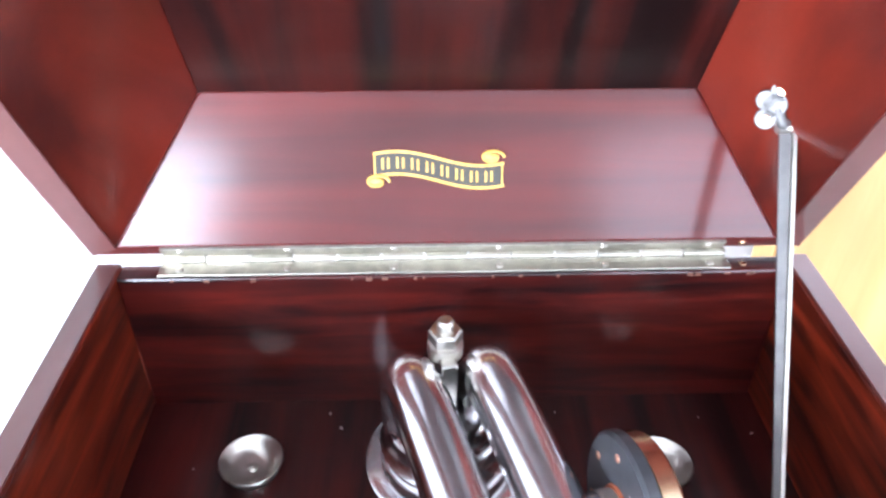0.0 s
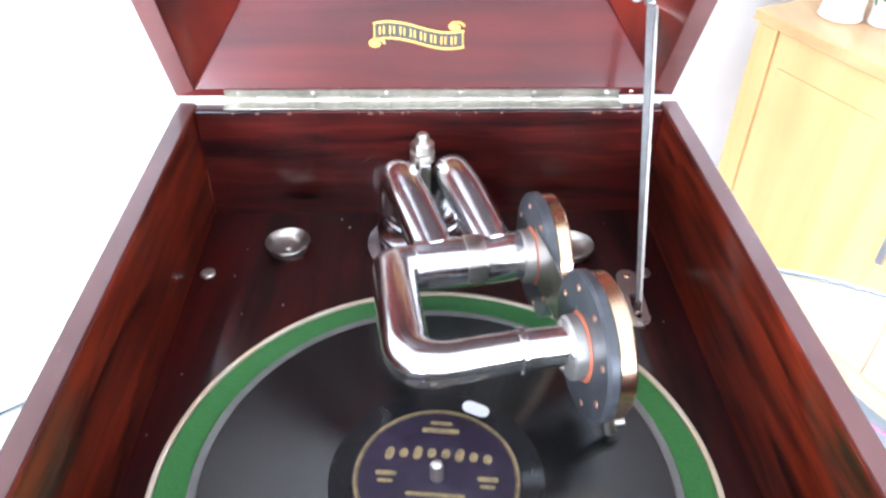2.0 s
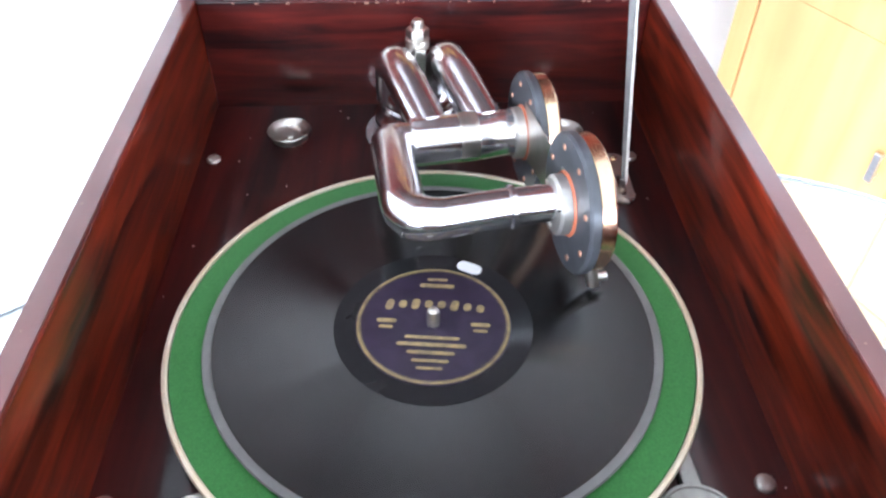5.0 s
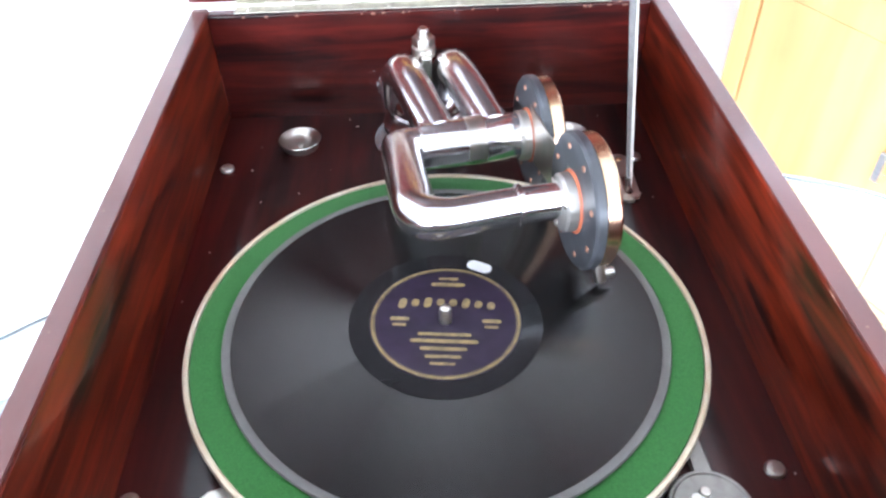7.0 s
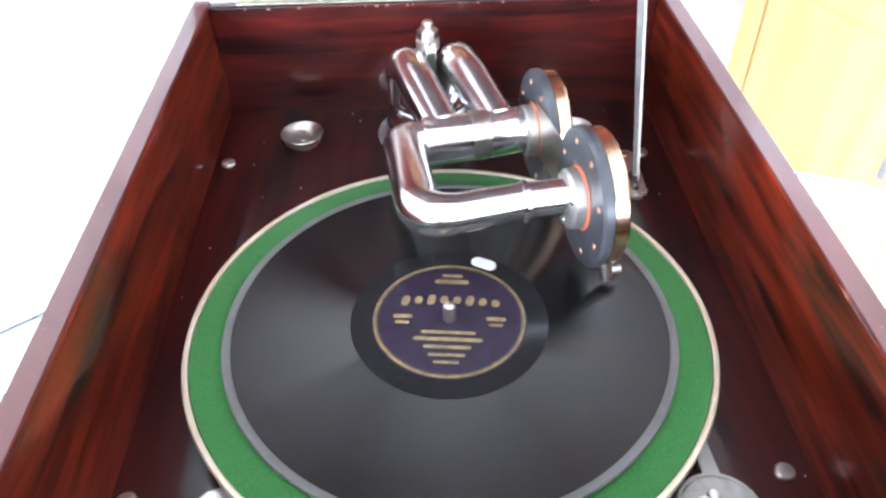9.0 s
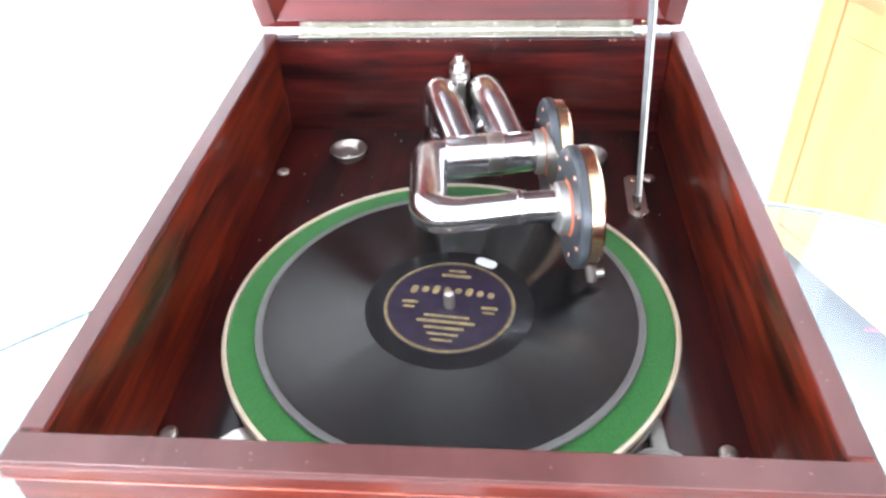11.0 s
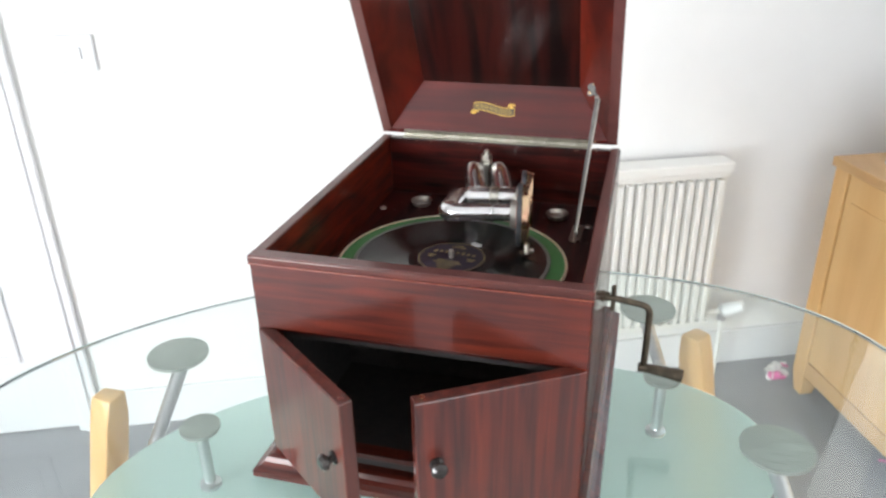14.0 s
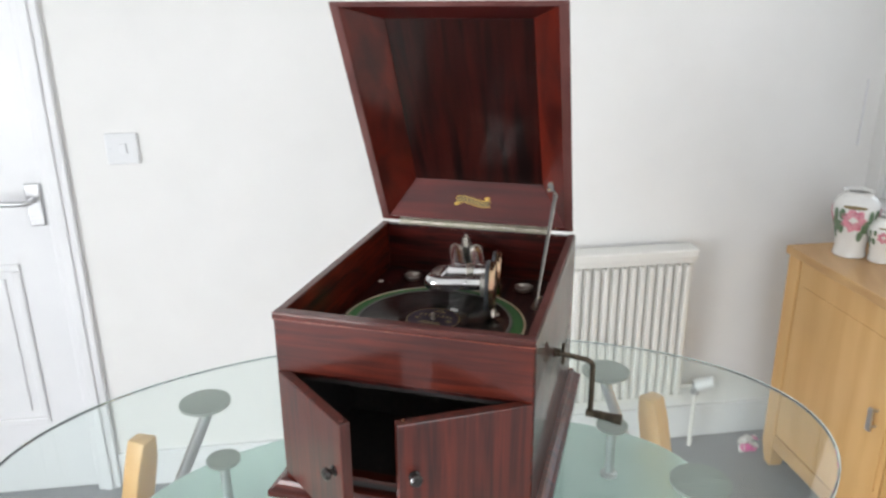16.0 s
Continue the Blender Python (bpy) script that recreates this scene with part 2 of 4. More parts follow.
def mesh_of(bm, name, material, smooth=False, fix=True):
    if fix:
        bmesh.ops.recalc_face_normals(bm, faces=bm.faces)
    me = bpy.data.meshes.new(name)
    bm.to_mesh(me)
    bm.free()
    if material:
        me.materials.append(material)
    if smooth:
        for p in me.polygons:
            p.use_smooth = True
        me.set_sharp_from_angle(angle=radians(38))
    return me


def part(name, bm, material, parent=None, label="", smooth=False):
    ob = new(name, mesh_of(bm, name, material, smooth))
    if parent is not None:
        ob.parent = parent
        ob.matrix_parent_inverse = world_of(parent).inverted()
    if label:
        ob["label"] = label
    return ob


def thing(name, place, label, category, group="", kind=""):
    ob = new(name)
    ob.empty_display_size = 0.02
    ob.matrix_basis = Matrix.Translation(place)
    return tagged(ob, label, category, group, kind)


def solid(name, bm, material, label, category, group="", kind="", smooth=False):
    return tagged(part(name, bm, material, smooth=smooth), label, category, group, kind)


def box(x0, x1, y0, y1, z0, z1, bevel=0.0, m=None, bm=None, seg=2):
    own = bmesh.new()
    bmesh.ops.create_cube(own, size=1)
    for v in own.verts:
        v.co = Vector((x0 + (v.co.x + 0.5) * (x1 - x0), y0 + (v.co.y + 0.5) * (y1 - y0), z0 + (v.co.z + 0.5) * (z1 - z0)))
    if bevel:
        bmesh.ops.bevel(own, geom=own.edges[:], offset=bevel, segments=seg, profile=0.5, affect="EDGES")
    if m is not None:
        bmesh.ops.transform(own, matrix=m, verts=own.verts)
    return own if bm is None else join(bm, own)


def join(bm, other):
    index = {v: bm.verts.new(v.co) for v in other.verts}
    for f in other.faces:
        try:
            bm.faces.new([index[v] for v in f.verts])
        except ValueError:
            pass
    other.free()
    return bm


def hull(points, bevel=0.0):
    """A solid from its corner points."""
    bm = bmesh.new()
    for p in points:
        bm.verts.new(p)
    bmesh.ops.convex_hull(bm, input=bm.verts)
    bmesh.ops.dissolve_limit(bm, angle_limit=radians(1), verts=bm.verts, edges=bm.edges)
    if bevel:
        bmesh.ops.bevel(bm, geom=bm.edges[:], offset=bevel, segments=2, profile=0.5, affect="EDGES")
    return bm


def lathe(profile, m=None, n=48, bm=None):
    """Turns (radius, height) points about z."""
    own = bmesh.new()
    rings = []
    for r, h in profile:
        if r < 1e-6:
            rings.append([own.verts.new((0, 0, h))])
        else:
            rings.append([own.verts.new((r * math.cos(2 * math.pi * i / n), r * math.sin(2 * math.pi * i / n), h)) for i in range(n)])
    for a, b in zip(rings, rings[1:]):
        for i in range(n):
            j = (i + 1) % n
            if len(a) == 1 and len(b) == 1:
                continue
            if len(a) == 1:
                own.faces.new((a[0], b[i], b[j]))
            elif len(b) == 1:
                own.faces.new((a[i], a[j], b[0]))
            else:
                own.faces.new((a[i], a[j], b[j], b[i]))
    if m is not None:
        bmesh.ops.transform(own, matrix=m, verts=own.verts)
    return own if bm is None else join(bm, own)


def along(p, q):
    """A pose at p whose z axis points to q."""
    d = Vector(q) - Vector(p)
    return Matrix.Translation(p) @ d.to_track_quat("Z", "Y").to_matrix().to_4x4()


def rod(p, q, r, r2=None, n=20, bm=None, round_end=0.0):
    h = (Vector(q) - Vector(p)).length
    r2 = r if r2 is None else r2
    e = round_end
    prof = [(0, 0), (r - e, 0), (r, e), (r2, h - e), (r2 - e, h), (0, h)]
    return lathe(prof, along(p, q), n, bm)


def rounded(points, radius, steps=8):
    """A polyline with its inner corners rounded."""
    pts = [Vector(p) for p in points]
    out = [pts[0]]
    for a, b, c in zip(pts, pts[1:], pts[2:]):
        d1, d2 = (a - b), (c - b)
        k = min(radius, d1.length * 0.49, d2.length * 0.49)
        p, q = b + d1.normalized() * k, b + d2.normalized() * k
        for i in range(steps + 1):
            s = i / steps
            out.append(p.lerp(b, s).lerp(b.lerp(q, s), s))
    return out + [pts[-1]]


def sweep(points, radii, n=24, bm=None, cap=True):
    """A round tube along points; radii: one number or one for each point."""
    pts = [Vector(p) for p in points]
    if not isinstance(radii, (list, tuple)):
        radii = [radii] * len(pts)
    own = bmesh.new()
    rings, side = [], None
    for i, p in enumerate(pts):
        d = (pts[min(i + 1, len(pts) - 1)] - pts[max(i - 1, 0)]).normalized()
        if side is None:
            side = d.orthogonal().normalized()
        side = (side - d * side.dot(d)).normalized()
        up = d.cross(side)
        rings.append([own.verts.new(p + radii[i] * (side * math.cos(2 * math.pi * k / n) + up * math.sin(2 * math.pi * k / n))) for k in range(n)])
    for a, b in zip(rings, rings[1:]):
        for k in range(n):
            own.faces.new((a[k], a[(k + 1) % n], b[(k + 1) % n], b[k]))
    if cap:
        own.faces.new(rings[0]), own.faces.new(rings[-1])
    return own if bm is None else join(bm, own)


def slab(outline, z0, z1, bevel=0.0, m=None):
    """A flat plate with the given outline of (x, y) points."""
    bm = bmesh.new()
    f = bm.faces.new([bm.verts.new((x, y, z0)) for x, y in outline])
    top = bmesh.ops.extrude_face_region(bm, geom=[f])
    bmesh.ops.translate(bm, vec=(0, 0, z1 - z0), verts=[g for g in top["geom"] if isinstance(g, bmesh.types.BMVert)])
    if bevel:
        rim = [e for e in bm.edges if abs(e.verts[0].co.z - e.verts[1].co.z) < 1e-7]
        bmesh.ops.bevel(bm, geom=rim, offset=bevel, segments=3, profile=0.5, affect="EDGES")
    if m is not None:
        bmesh.ops.transform(bm, matrix=m, verts=bm.verts)
    return bm


def ellipse(a, b, n=96):
    return [(a * math.cos(2 * math.pi * i / n), b * math.sin(2 * math.pi * i / n)) for i in range(n)]


def capsule(length, r, n=10):
    pts = []
    for s, a0 in ((1, -90), (-1, 90)):
        pts += [(s * (length / 2 - r) + r * math.cos(radians(a0 + 180 * i / n)), r * math.sin(radians(a0 + 180 * i / n))) for i in range(n + 1)]
    return pts


def screw(place, r, parent, up=(0, 0, 1), material=None, name="screw"):
    """A slotted round-head screw."""
    m = along(place, Vector(place) + Vector(up))
    bm = lathe([(r, -0.001), (r, r * 0.25), (r * 0.85, r * 0.42), (r * 0.3, r * 0.5), (0, r * 0.5)], m, 16)
    bm = box(-r * 0.8, r * 0.8, -r * 0.13, r * 0.13, r * 0.42, r * 0.54, m=m @ Matrix.Rotation(0.7, 4, "Z"), bm=bm)
    return part(name, bm, material or M_NICKEL, parent, smooth=True)


# ---------- room ----------
def flat(name, u0, u1, v0, v1, z0, z1, material, label, category, kind="structure", bevel=0.0):
    return solid(name, box(u0, u1, v0, v1, z0, z1, bevel, ROOM), material, label, category, kind=kind)


floor = flat("floor", LEFT - 0.1, RIGHT + 0.1, FRONT - 0.1, BACK + 0.1, FLOOR - 0.1, FLOOR, M_CARPET, "short-pile grey fitted carpet", "floor")
flat("ceiling", LEFT - 0.1, RIGHT + 0.1, FRONT - 0.1, BACK + 0.1, CEIL, CEIL + 0.1, M_CEIL, "plain white painted ceiling", "ceiling")
DOOR_U0, DOOR_U1, DOOR_H = -1.717, -0.939, FLOOR + 2.02


def wall_with_opening(name, along_u, at, t, a0, a1, o0, o1, z0, z1, label):
    """A wall with one opening right through it."""
    bm = bmesh.new()
    for p0, p1, q0, q1 in ((a0, o0, FLOOR, CEIL), (o1, a1, FLOOR, CEIL), (o0, o1, z1, CEIL), (o0, o1, FLOOR, z0)):
        if q1 - q0 > 0.001 and p1 - p0 > 0.001:
            if along_u:
                box(p0, p1, at, at + t, q0, q1, m=ROOM, bm=bm)
            else:
                box(at, at + t, p0, p1, q0, q1, m=ROOM, bm=bm)
    return solid(name, bm, M_WALL, label, "wall", kind="structure")


wall_with_opening("wall_back", True, BACK, 0.1, LEFT, RIGHT, DOOR_U0, DOOR_U1, FLOOR, DOOR_H, "white painted wall behind the table")
wall_with_opening("wall_left", False, LEFT - 0.1, 0.1, FRONT, BACK, -2.6, -0.9, FLOOR + 0.05, 1.03, "white painted wall with a tall window")
wall_with_opening("wall_right", False, RIGHT, 0.1, FRONT, BACK, 0.30, 1.03, -0.22, 1.10, "white painted wall with a window")
wall_with_opening("wall_front", True, FRONT - 0.1, 0.1, LEFT, RIGHT, -0.42, 1.25, -0.28, 0.98, "white painted wall with a wide window")
flat("baseboard", DOOR_U1 + 0.07, RIGHT, BACK - 0.016, BACK - 0.0005, FLOOR, FLOOR + 0.12, M_GLOSS, "white gloss skirting board", "skirting board", bevel=0.003)
flat("baseboard", LEFT, DOOR_U0 - 0.07, BACK - 0.016, BACK - 0.0005, FLOOR, FLOOR + 0.12, M_GLOSS, "white gloss skirting board", "skirting board", bevel=0.003)
flat("baseboard", RIGHT - 0.016, RIGHT - 0.0005, FRONT, BACK - 0.02, FLOOR, FLOOR + 0.12, M_GLOSS, "white gloss skirting board", "skirting board", bevel=0.003)


def window(name, along_u, at, o0, o1, z0, z1, lights):
    w = thing(name, room((o0 + o1) / 2, at, z0) if along_u else room(at, (o0 + o1) / 2, z0), "white framed window with clear panes", "window", kind="structure")

    def piece(nm, a0, a1, q0, q1, d0, d1, material):
        args = (a0, a1, at + d0, at + d1) if along_u else (at + d0, at + d1, a0, a1)
        ob = part(nm, box(*args, q0, q1, 0.003 if material is M_GLOSS else 0, ROOM), material, w)
        return ob
    for a0, a1 in ((o0, o0 + 0.06), (o1 - 0.06, o1)):
        piece("window_frame", a0, a1, z0, z1, 0.02, 0.08, M_GLOSS)
    for q0, q1 in ((z0, z0 + 0.06), (z1 - 0.06, z1)):
        piece("window_frame", o0 + 0.06, o1 - 0.06, q0, q1, 0.02, 0.08, M_GLOSS)
    step = (o1 - o0 - 0.12) / lights
    for i in range(lights):
        a = o0 + 0.06 + i * step
        if i:
            piece("mullion", a - 0.02, a + 0.02, z0 + 0.06, z1 - 0.06, 0.02, 0.08, M_GLOSS)
        p = piece("pane", a + 0.021, a + step - 0.021, z0 + 0.06, z1 - 0.06, 0.045, 0.051, M_PANE)
        p.visible_shadow = False
    piece("window_sill", o0 - 0.03, o1 + 0.03, z0 - 0.025, z0 - 0.001, -0.06 if not along_u else 0.0, 0.02 if not along_u else 0.14, M_GLOSS)
    return w


window("window_1", False, RIGHT, 0.30, 1.03, -0.22, 1.10, 1)
window("window_2", True, FRONT - 0.1, -0.42, 1.25, -0.28, 0.98, 2)
window("window_3", False, LEFT - 0.1, -2.6, -0.9, FLOOR + 0.05, 1.03, 2)


def panel_door():
    d = thing("door_1", room((DOOR_U0 + DOOR_U1) / 2, BACK, FLOOR), "closed white panelled door with steel lever handle", "door", kind="structure")
    for a0, a1, q0, q1 in ((DOOR_U0 - 0.065, DOOR_U0 + 0.003, FLOOR, DOOR_H + 0.065), (DOOR_U1 - 0.003, DOOR_U1 + 0.065, FLOOR, DOOR_H + 0.065),
                           (DOOR_U0 + 0.004, DOOR_U1 - 0.004, DOOR_H - 0.003, DOOR_H + 0.065)):
        part("architrave", box(a0, a1, BACK - 0.018, BACK - 0.0005, q0, q1, 0.005, ROOM), M_GLOSS, d)
        k = 0.022 if a1 - a0 < 0.2 else 0
        part("architrave", box(a0 + k, a1 - k, BACK - 0.025, BACK - 0.0185, q0 if k else q0 + 0.02, q1 - 0.02, 0.003, ROOM), M_GLOSS, d)
    leaf = part("leaf", box(DOOR_U0 + 0.006, DOOR_U1 - 0.006, BACK + 0.004, BACK + 0.044, FLOOR + 0.006, DOOR_H - 0.006, 0.002, ROOM), M_GLOSS, d)
    mid = (DOOR_U0 + DOOR_U1) / 2
    for p0, p1 in ((DOOR_U0 + 0.11, mid - 0.05), (mid + 0.05, DOOR_U1 - 0.11)):
        for q0, q1 in ((FLOOR + 0.25, FLOOR + 0.765), (FLOOR + 1.03, FLOOR + 1.52), (FLOOR + 1.63, FLOOR + 1.90)):
            # raised moulding round a sunk field
            for b0, b1, c0, c1 in ((p0, p1, q0, q0 + 0.022), (p0, p1, q1 - 0.022, q1), (p0, p0 + 0.022, q0 + 0.0225, q1 - 0.0225), (p1 - 0.022, p1, q0 + 0.0225, q1 - 0.0225)):
                part("moulding", box(b0, b1, BACK - 0.006, BACK + 0.0045, c0, c1, 0.0045, ROOM, seg=3), M_GLOSS, leaf)
            part("panel", box(p0 + 0.045, p1 - 0.045, BACK - 0.002, BACK + 0.0045, q0 + 0.045, q1 - 0.045, 0.004, ROOM), M_GLOSS, leaf)
    hu, hz = DOOR_U1 - 0.036, FLOOR + 0.935
    h = part("door_handle", box(hu - 0.02, hu + 0.02, BACK - 0.006, BACK + 0.0045, hz - 0.06, hz + 0.06, 0.003, ROOM), M_STEEL, d, "satin steel lever handle")
    lever = sweep(rounded([room(hu, BACK - 0.004, hz + 0.015), room(hu, BACK - 0.05, hz + 0.015), room(hu - 0.11, BACK - 0.05, hz + 0.018)], 0.015), 0.008, 12)
    part("lever", lever, M_STEEL, h, smooth=True)


panel_door()


def light_switch():
    u, z = -0.722, 0.013
    s = thing("light_switch", room(u, BACK, z), "white plastic light switch on the wall", "light switch")
    part("plate", box(u - 0.043, u + 0.043, BACK - 0.010, BACK, z - 0.043, z + 0.043, 0.004, ROOM), M_PLASTIC, s)
    part("rocker", box(u - 0.006, u + 0.013, BACK - 0.0155, BACK - 0.0095, z - 0.012, z + 0.014, 0.002, ROOM), M_PLASTIC, s)
    for dx in (-0.030, 0.030):
        screw(room(u + dx, BACK - 0.010, z), 0.003, s, up=room(0, -1), material=M_PLASTIC)


light_switch()


def radiator():
    u0, u1, z0, z1 = 0.535, 0.937, -0.872, -0.343
    f = BACK - 0.095
    r = thing("radiator", room((u0 + u1) / 2, BACK, z0), "white ribbed panel radiator fixed to the wall", "radiator")
    part("back_panel", box(u0, u1, f + 0.020, f + 0.030, z0, z1 - 0.03, 0.003, ROOM), M_RAD, r)
    part("top_grille", box(u0 - 0.004, u1 + 0.004, f - 0.004, f + 0.07, z1 - 0.028, z1, 0.004, ROOM), M_RAD, r)
    part("end_cap", box(u1 - 0.004, u1 + 0.002, f + 0.0305, f + 0.07, z0 + 0.01, z1 - 0.03, 0.001, ROOM), M_RAD, r)
    n = 13
    for i in range(n):
        a = u0 + 0.012 + (u1 - u0 - 0.024) * (i + 0.5) / n
        w = 0.0092
        pts = [room(a + du, f + dv, z) for z, du, dv in [(z, du, dv) for z in (z0 + 0.02, z1 - 0.05) for du, dv in ((-w, 0.0202), (w, 0.0202), (-w * 0.66, -0.002), (w * 0.66, -0.002))]]
        part("rib", hull(pts, 0.001), M_RAD, r)
    for q in (z0, z1 - 0.045):
        part("seam", box(u0, u1, f + 0.006, f + 0.0198, q, q + 0.015, 0.002, ROOM), M_RAD, r)
    pipe = sweep(rounded([room(u1 + 0.0, f + 0.03, z0 + 0.03), room(u1 + 0.055, f + 0.03, z0 + 0.03), room(u1 + 0.055, f + 0.03, FLOOR)], 0.012), 0.0075, 12)
    v = part("valve_pipe", pipe, M_RAD, r, smooth=True)
    part("valve_body", rod(room(u1 + 0.055, f + 0.03, z0 + 0.0), room(u1 + 0.055, f + 0.03, z0 + 0.05), 0.015, n=16, round_end=0.003), M_STEEL, v, smooth=True)
    part("valve_cap", rod(room(u1 + 0.055, f + 0.03, z0 + 0.03), room(u1 + 0.105, f + 0.0, z0 + 0.06), 0.021, 0.018, n=16, round_end=0.004), M_PLASTIC, v, smooth=True)


radiator()


# ---------- glass table ----------
def oval(a, b):
    return [(x - 0.020, y) for x, y in ellipse(a, b)]


def table():
    t = thing("glass_table", room(0, 0, FLOOR), "oval clear glass dining table on beech legs", "table")
    top = part("tabletop", slab(oval(0.685, 0.405), TABLE - 0.012, TABLE, 0.003, ROOM), M_GLASS, t, "clear oval glass top with green edge")
    top.visible_shadow = False
    bm = bmesh.new()
    loops = [[bm.verts.new(room(x * k, y * k, TABLE + z)) for x, y in oval(0.685, 0.405)] for k, z in ((1.0004, -0.0118), (1.0018, -0.0108), (1.0018, -0.0012), (1.0004, -0.0002))]
    for i in range(96):
        for k in range(4):
            a, b = loops[k], loops[(k + 1) % 4]
            bm.faces.new((a[i], a[(i + 1) % 96], b[(i + 1) % 96], b[i]))
    part("glass_edge", bm, M_EDGEGLASS, top, "pale green polished edge", smooth=True)
    z2 = TABLE - 0.115
    low = part("lower_shelf", slab(oval(0.49, 0.265), z2 - 0.008, z2, 0.002, ROOM), M_FROST, t, "mint frosted oval glass shelf")
    low.visible_shadow = False
    for su in (-1, 1):
        for sv in (-1, 1):
            u, v = {(-1, -1): -0.403, (-1, 1): -0.403, (1, -1): 0.388, (1, 1): 0.364}[su, sv], 0.033 + sv * 0.180
            lu, lv = (-0.542 if su < 0 else 0.492), 0.022 + sv * 0.248
            pad = part("mounting_disc", lathe([(0, TABLE - 0.0185), (0.044, TABLE - 0.0185), (0.046, TABLE - 0.017), (0.046, TABLE - 0.0125), (0, TABLE - 0.0125)], Matrix.Translation(room(u, v)), 40), M_PAD, t, "round steel mounting disc", smooth=True)
            end = room(lu + su * 0.035, lv + sv * 0.018, -0.72)
            part("arm", sweep(rounded([room(u, v, TABLE - 0.018), room(u, v, TABLE - 0.04), end], 0.02), 0.011, 16), M_STEEL, pad, smooth=True)
            # wooden leg: a bowed board, thicker in the middle, rounded at the top
            rows = []
            for k in range(13):
                q = k / 12
                z = -0.405 + (FLOOR + 0.405) * q
                out = 0.19 * q ** 1.1
                w = 0.030 * (0.78 + 0.22 * math.sin(math.pi * min(1, q * 1.2 + 0.15)))
                if k == 0:
                    w *= 0.75
                rows.append((room(lu + su * out * 0.88, lv + sv * out * 0.47), z, w))
            bm = bmesh.new()
            du, dv = room(su * 0.88, sv * 0.47), room(-sv * 0.47 * 1, su * 0.88)
            rings = [[bm.verts.new(Vector((*p.xy, z)) + du * a * 0.022 + dv * b * w) for a, b in ((-1, -1), (1, -0.8), (1, 0.8), (-1, 1))] for p, z, w in rows]
            for a, b in zip(rings, rings[1:]):
                for k in range(4):
                    bm.faces.new((a[k], a[(k + 1) % 4], b[(k + 1) % 4], b[k]))
            bm.faces.new(rings[0]), bm.faces.new(rings[-1])
            bmesh.ops.bevel(bm, geom=bm.edges[:], offset=0.006, segments=2, profile=0.5, affect="EDGES")
            part("leg", bm, M_OAK_Z, t, "bowed beech leg", smooth=True)
    for u in (-0.345, -0.018, 0.309):
        pad = part("spacer_disc", lathe([(0, TABLE - 0.018), (0.026, TABLE - 0.018), (0.027, TABLE - 0.0165), (0.027, TABLE - 0.0125), (0, TABLE - 0.0125)], Matrix.Translation(room(u, 0.025)), 32), M_PAD, t, smooth=True)
        part("spacer_rod", rod(room(u, 0.025, z2 + 0.0005), room(u, 0.025, TABLE - 0.0185), 0.008, n=16), M_STEEL, pad, smooth=True)
        part("spacer_foot", lathe([(0, z2 + 0.0005), (0.015, z2 + 0.0005), (0.015, z2 + 0.005), (0.009, z2 + 0.008), (0, z2 + 0.008)], Matrix.Translation(room(u, 0.025)), 24), M_STEEL, pad, smooth=True)


table()


# ---------- sideboard and what stands on it ----------
SB_U0, SB_U1, SB_V1, SB_V0 = 1.188, RIGHT - 0.02, 0.915, -0.115
SB_Z = -0.318


def sideboard():
    s = thing("sideboard", room((SB_U0 + SB_U1) / 2, (SB_V0 + SB_V1) / 2, FLOOR), "pale beech sideboard with steel door handles", "sideboard")
    part("top", box(SB_U0 - 0.008, SB_U1, SB_V0 - 0.008, SB_V1 + 0.008, SB_Z - 0.026, SB_Z, 0.003, ROOM), M_OAK_Y, s, "beech top board")
    for v in (SB_V0, SB_V1 - 0.055):
        part("end_panel", box(SB_U0, SB_U1, v, v + 0.055, FLOOR + 0.075, SB_Z - 0.027, 0.003, ROOM), M_OAK_Z, s)
        for u in (SB_U0, SB_U1 - 0.06):
            foot = [room(u + a, v + b, z) for z, k in ((FLOOR, 0.010), (FLOOR + 0.075, 0.0)) for a in (k, 0.06 - k) for b in (k, 0.055 - k)]
            part("foot", hull(foot, 0.002), M_OAK_Z, s)
    part("bottom_rail", box(SB_U0 + 0.002, SB_U1, SB_V0 + 0.056, SB_V1 - 0.056, FLOOR + 0.075, FLOOR + 0.125, 0.002, ROOM), M_OAK_Y, s)
    # Added dark core; its colour gives the shade in the door gaps.
    part("back_panel", box(SB_U0 + 0.05, SB_U1 - 0.01, SB_V0 + 0.056, SB_V1 - 0.056, FLOOR + 0.126, SB_Z - 0.028, 0.0, ROOM), M_GAP_SHADE, s)
    n = 2
    step = (SB_V1 - SB_V0 - 0.112) / n
    for i in range(n):
        v1 = SB_V1 - 0.056 - i * step
        d = part("door", box(SB_U0 + 0.004, SB_U0 + 0.024, v1 - step + 0.003, v1 - 0.003, FLOOR + 0.128, SB_Z - 0.03, 0.002, ROOM), M_OAK_Z, s)
        # a low raised field with a line round it
        part("field", box(SB_U0 + 0.0005, SB_U0 + 0.0035, v1 - step + 0.02, v1 - 0.028, FLOOR + 0.24, SB_Z - 0.10, 0.0012, ROOM), M_OAK_Z, d)
        hv = v1 - step + 0.055 if i % 2 == 0 else v1 - 0.055
        h = part("handle", box(SB_U0 - 0.022, SB_U0 - 0.014, hv - 0.008, hv + 0.008, -0.665, -0.60, 0.002, ROOM), M_STEEL, d, "brushed steel bar handle")
        for z in (-0.655, -0.61):
            part("post", rod(room(SB_U0 - 0.0145, hv, z), room(SB_U0 + 0.0045, hv, z), 0.004, n=10), M_STEEL, d)
    return s


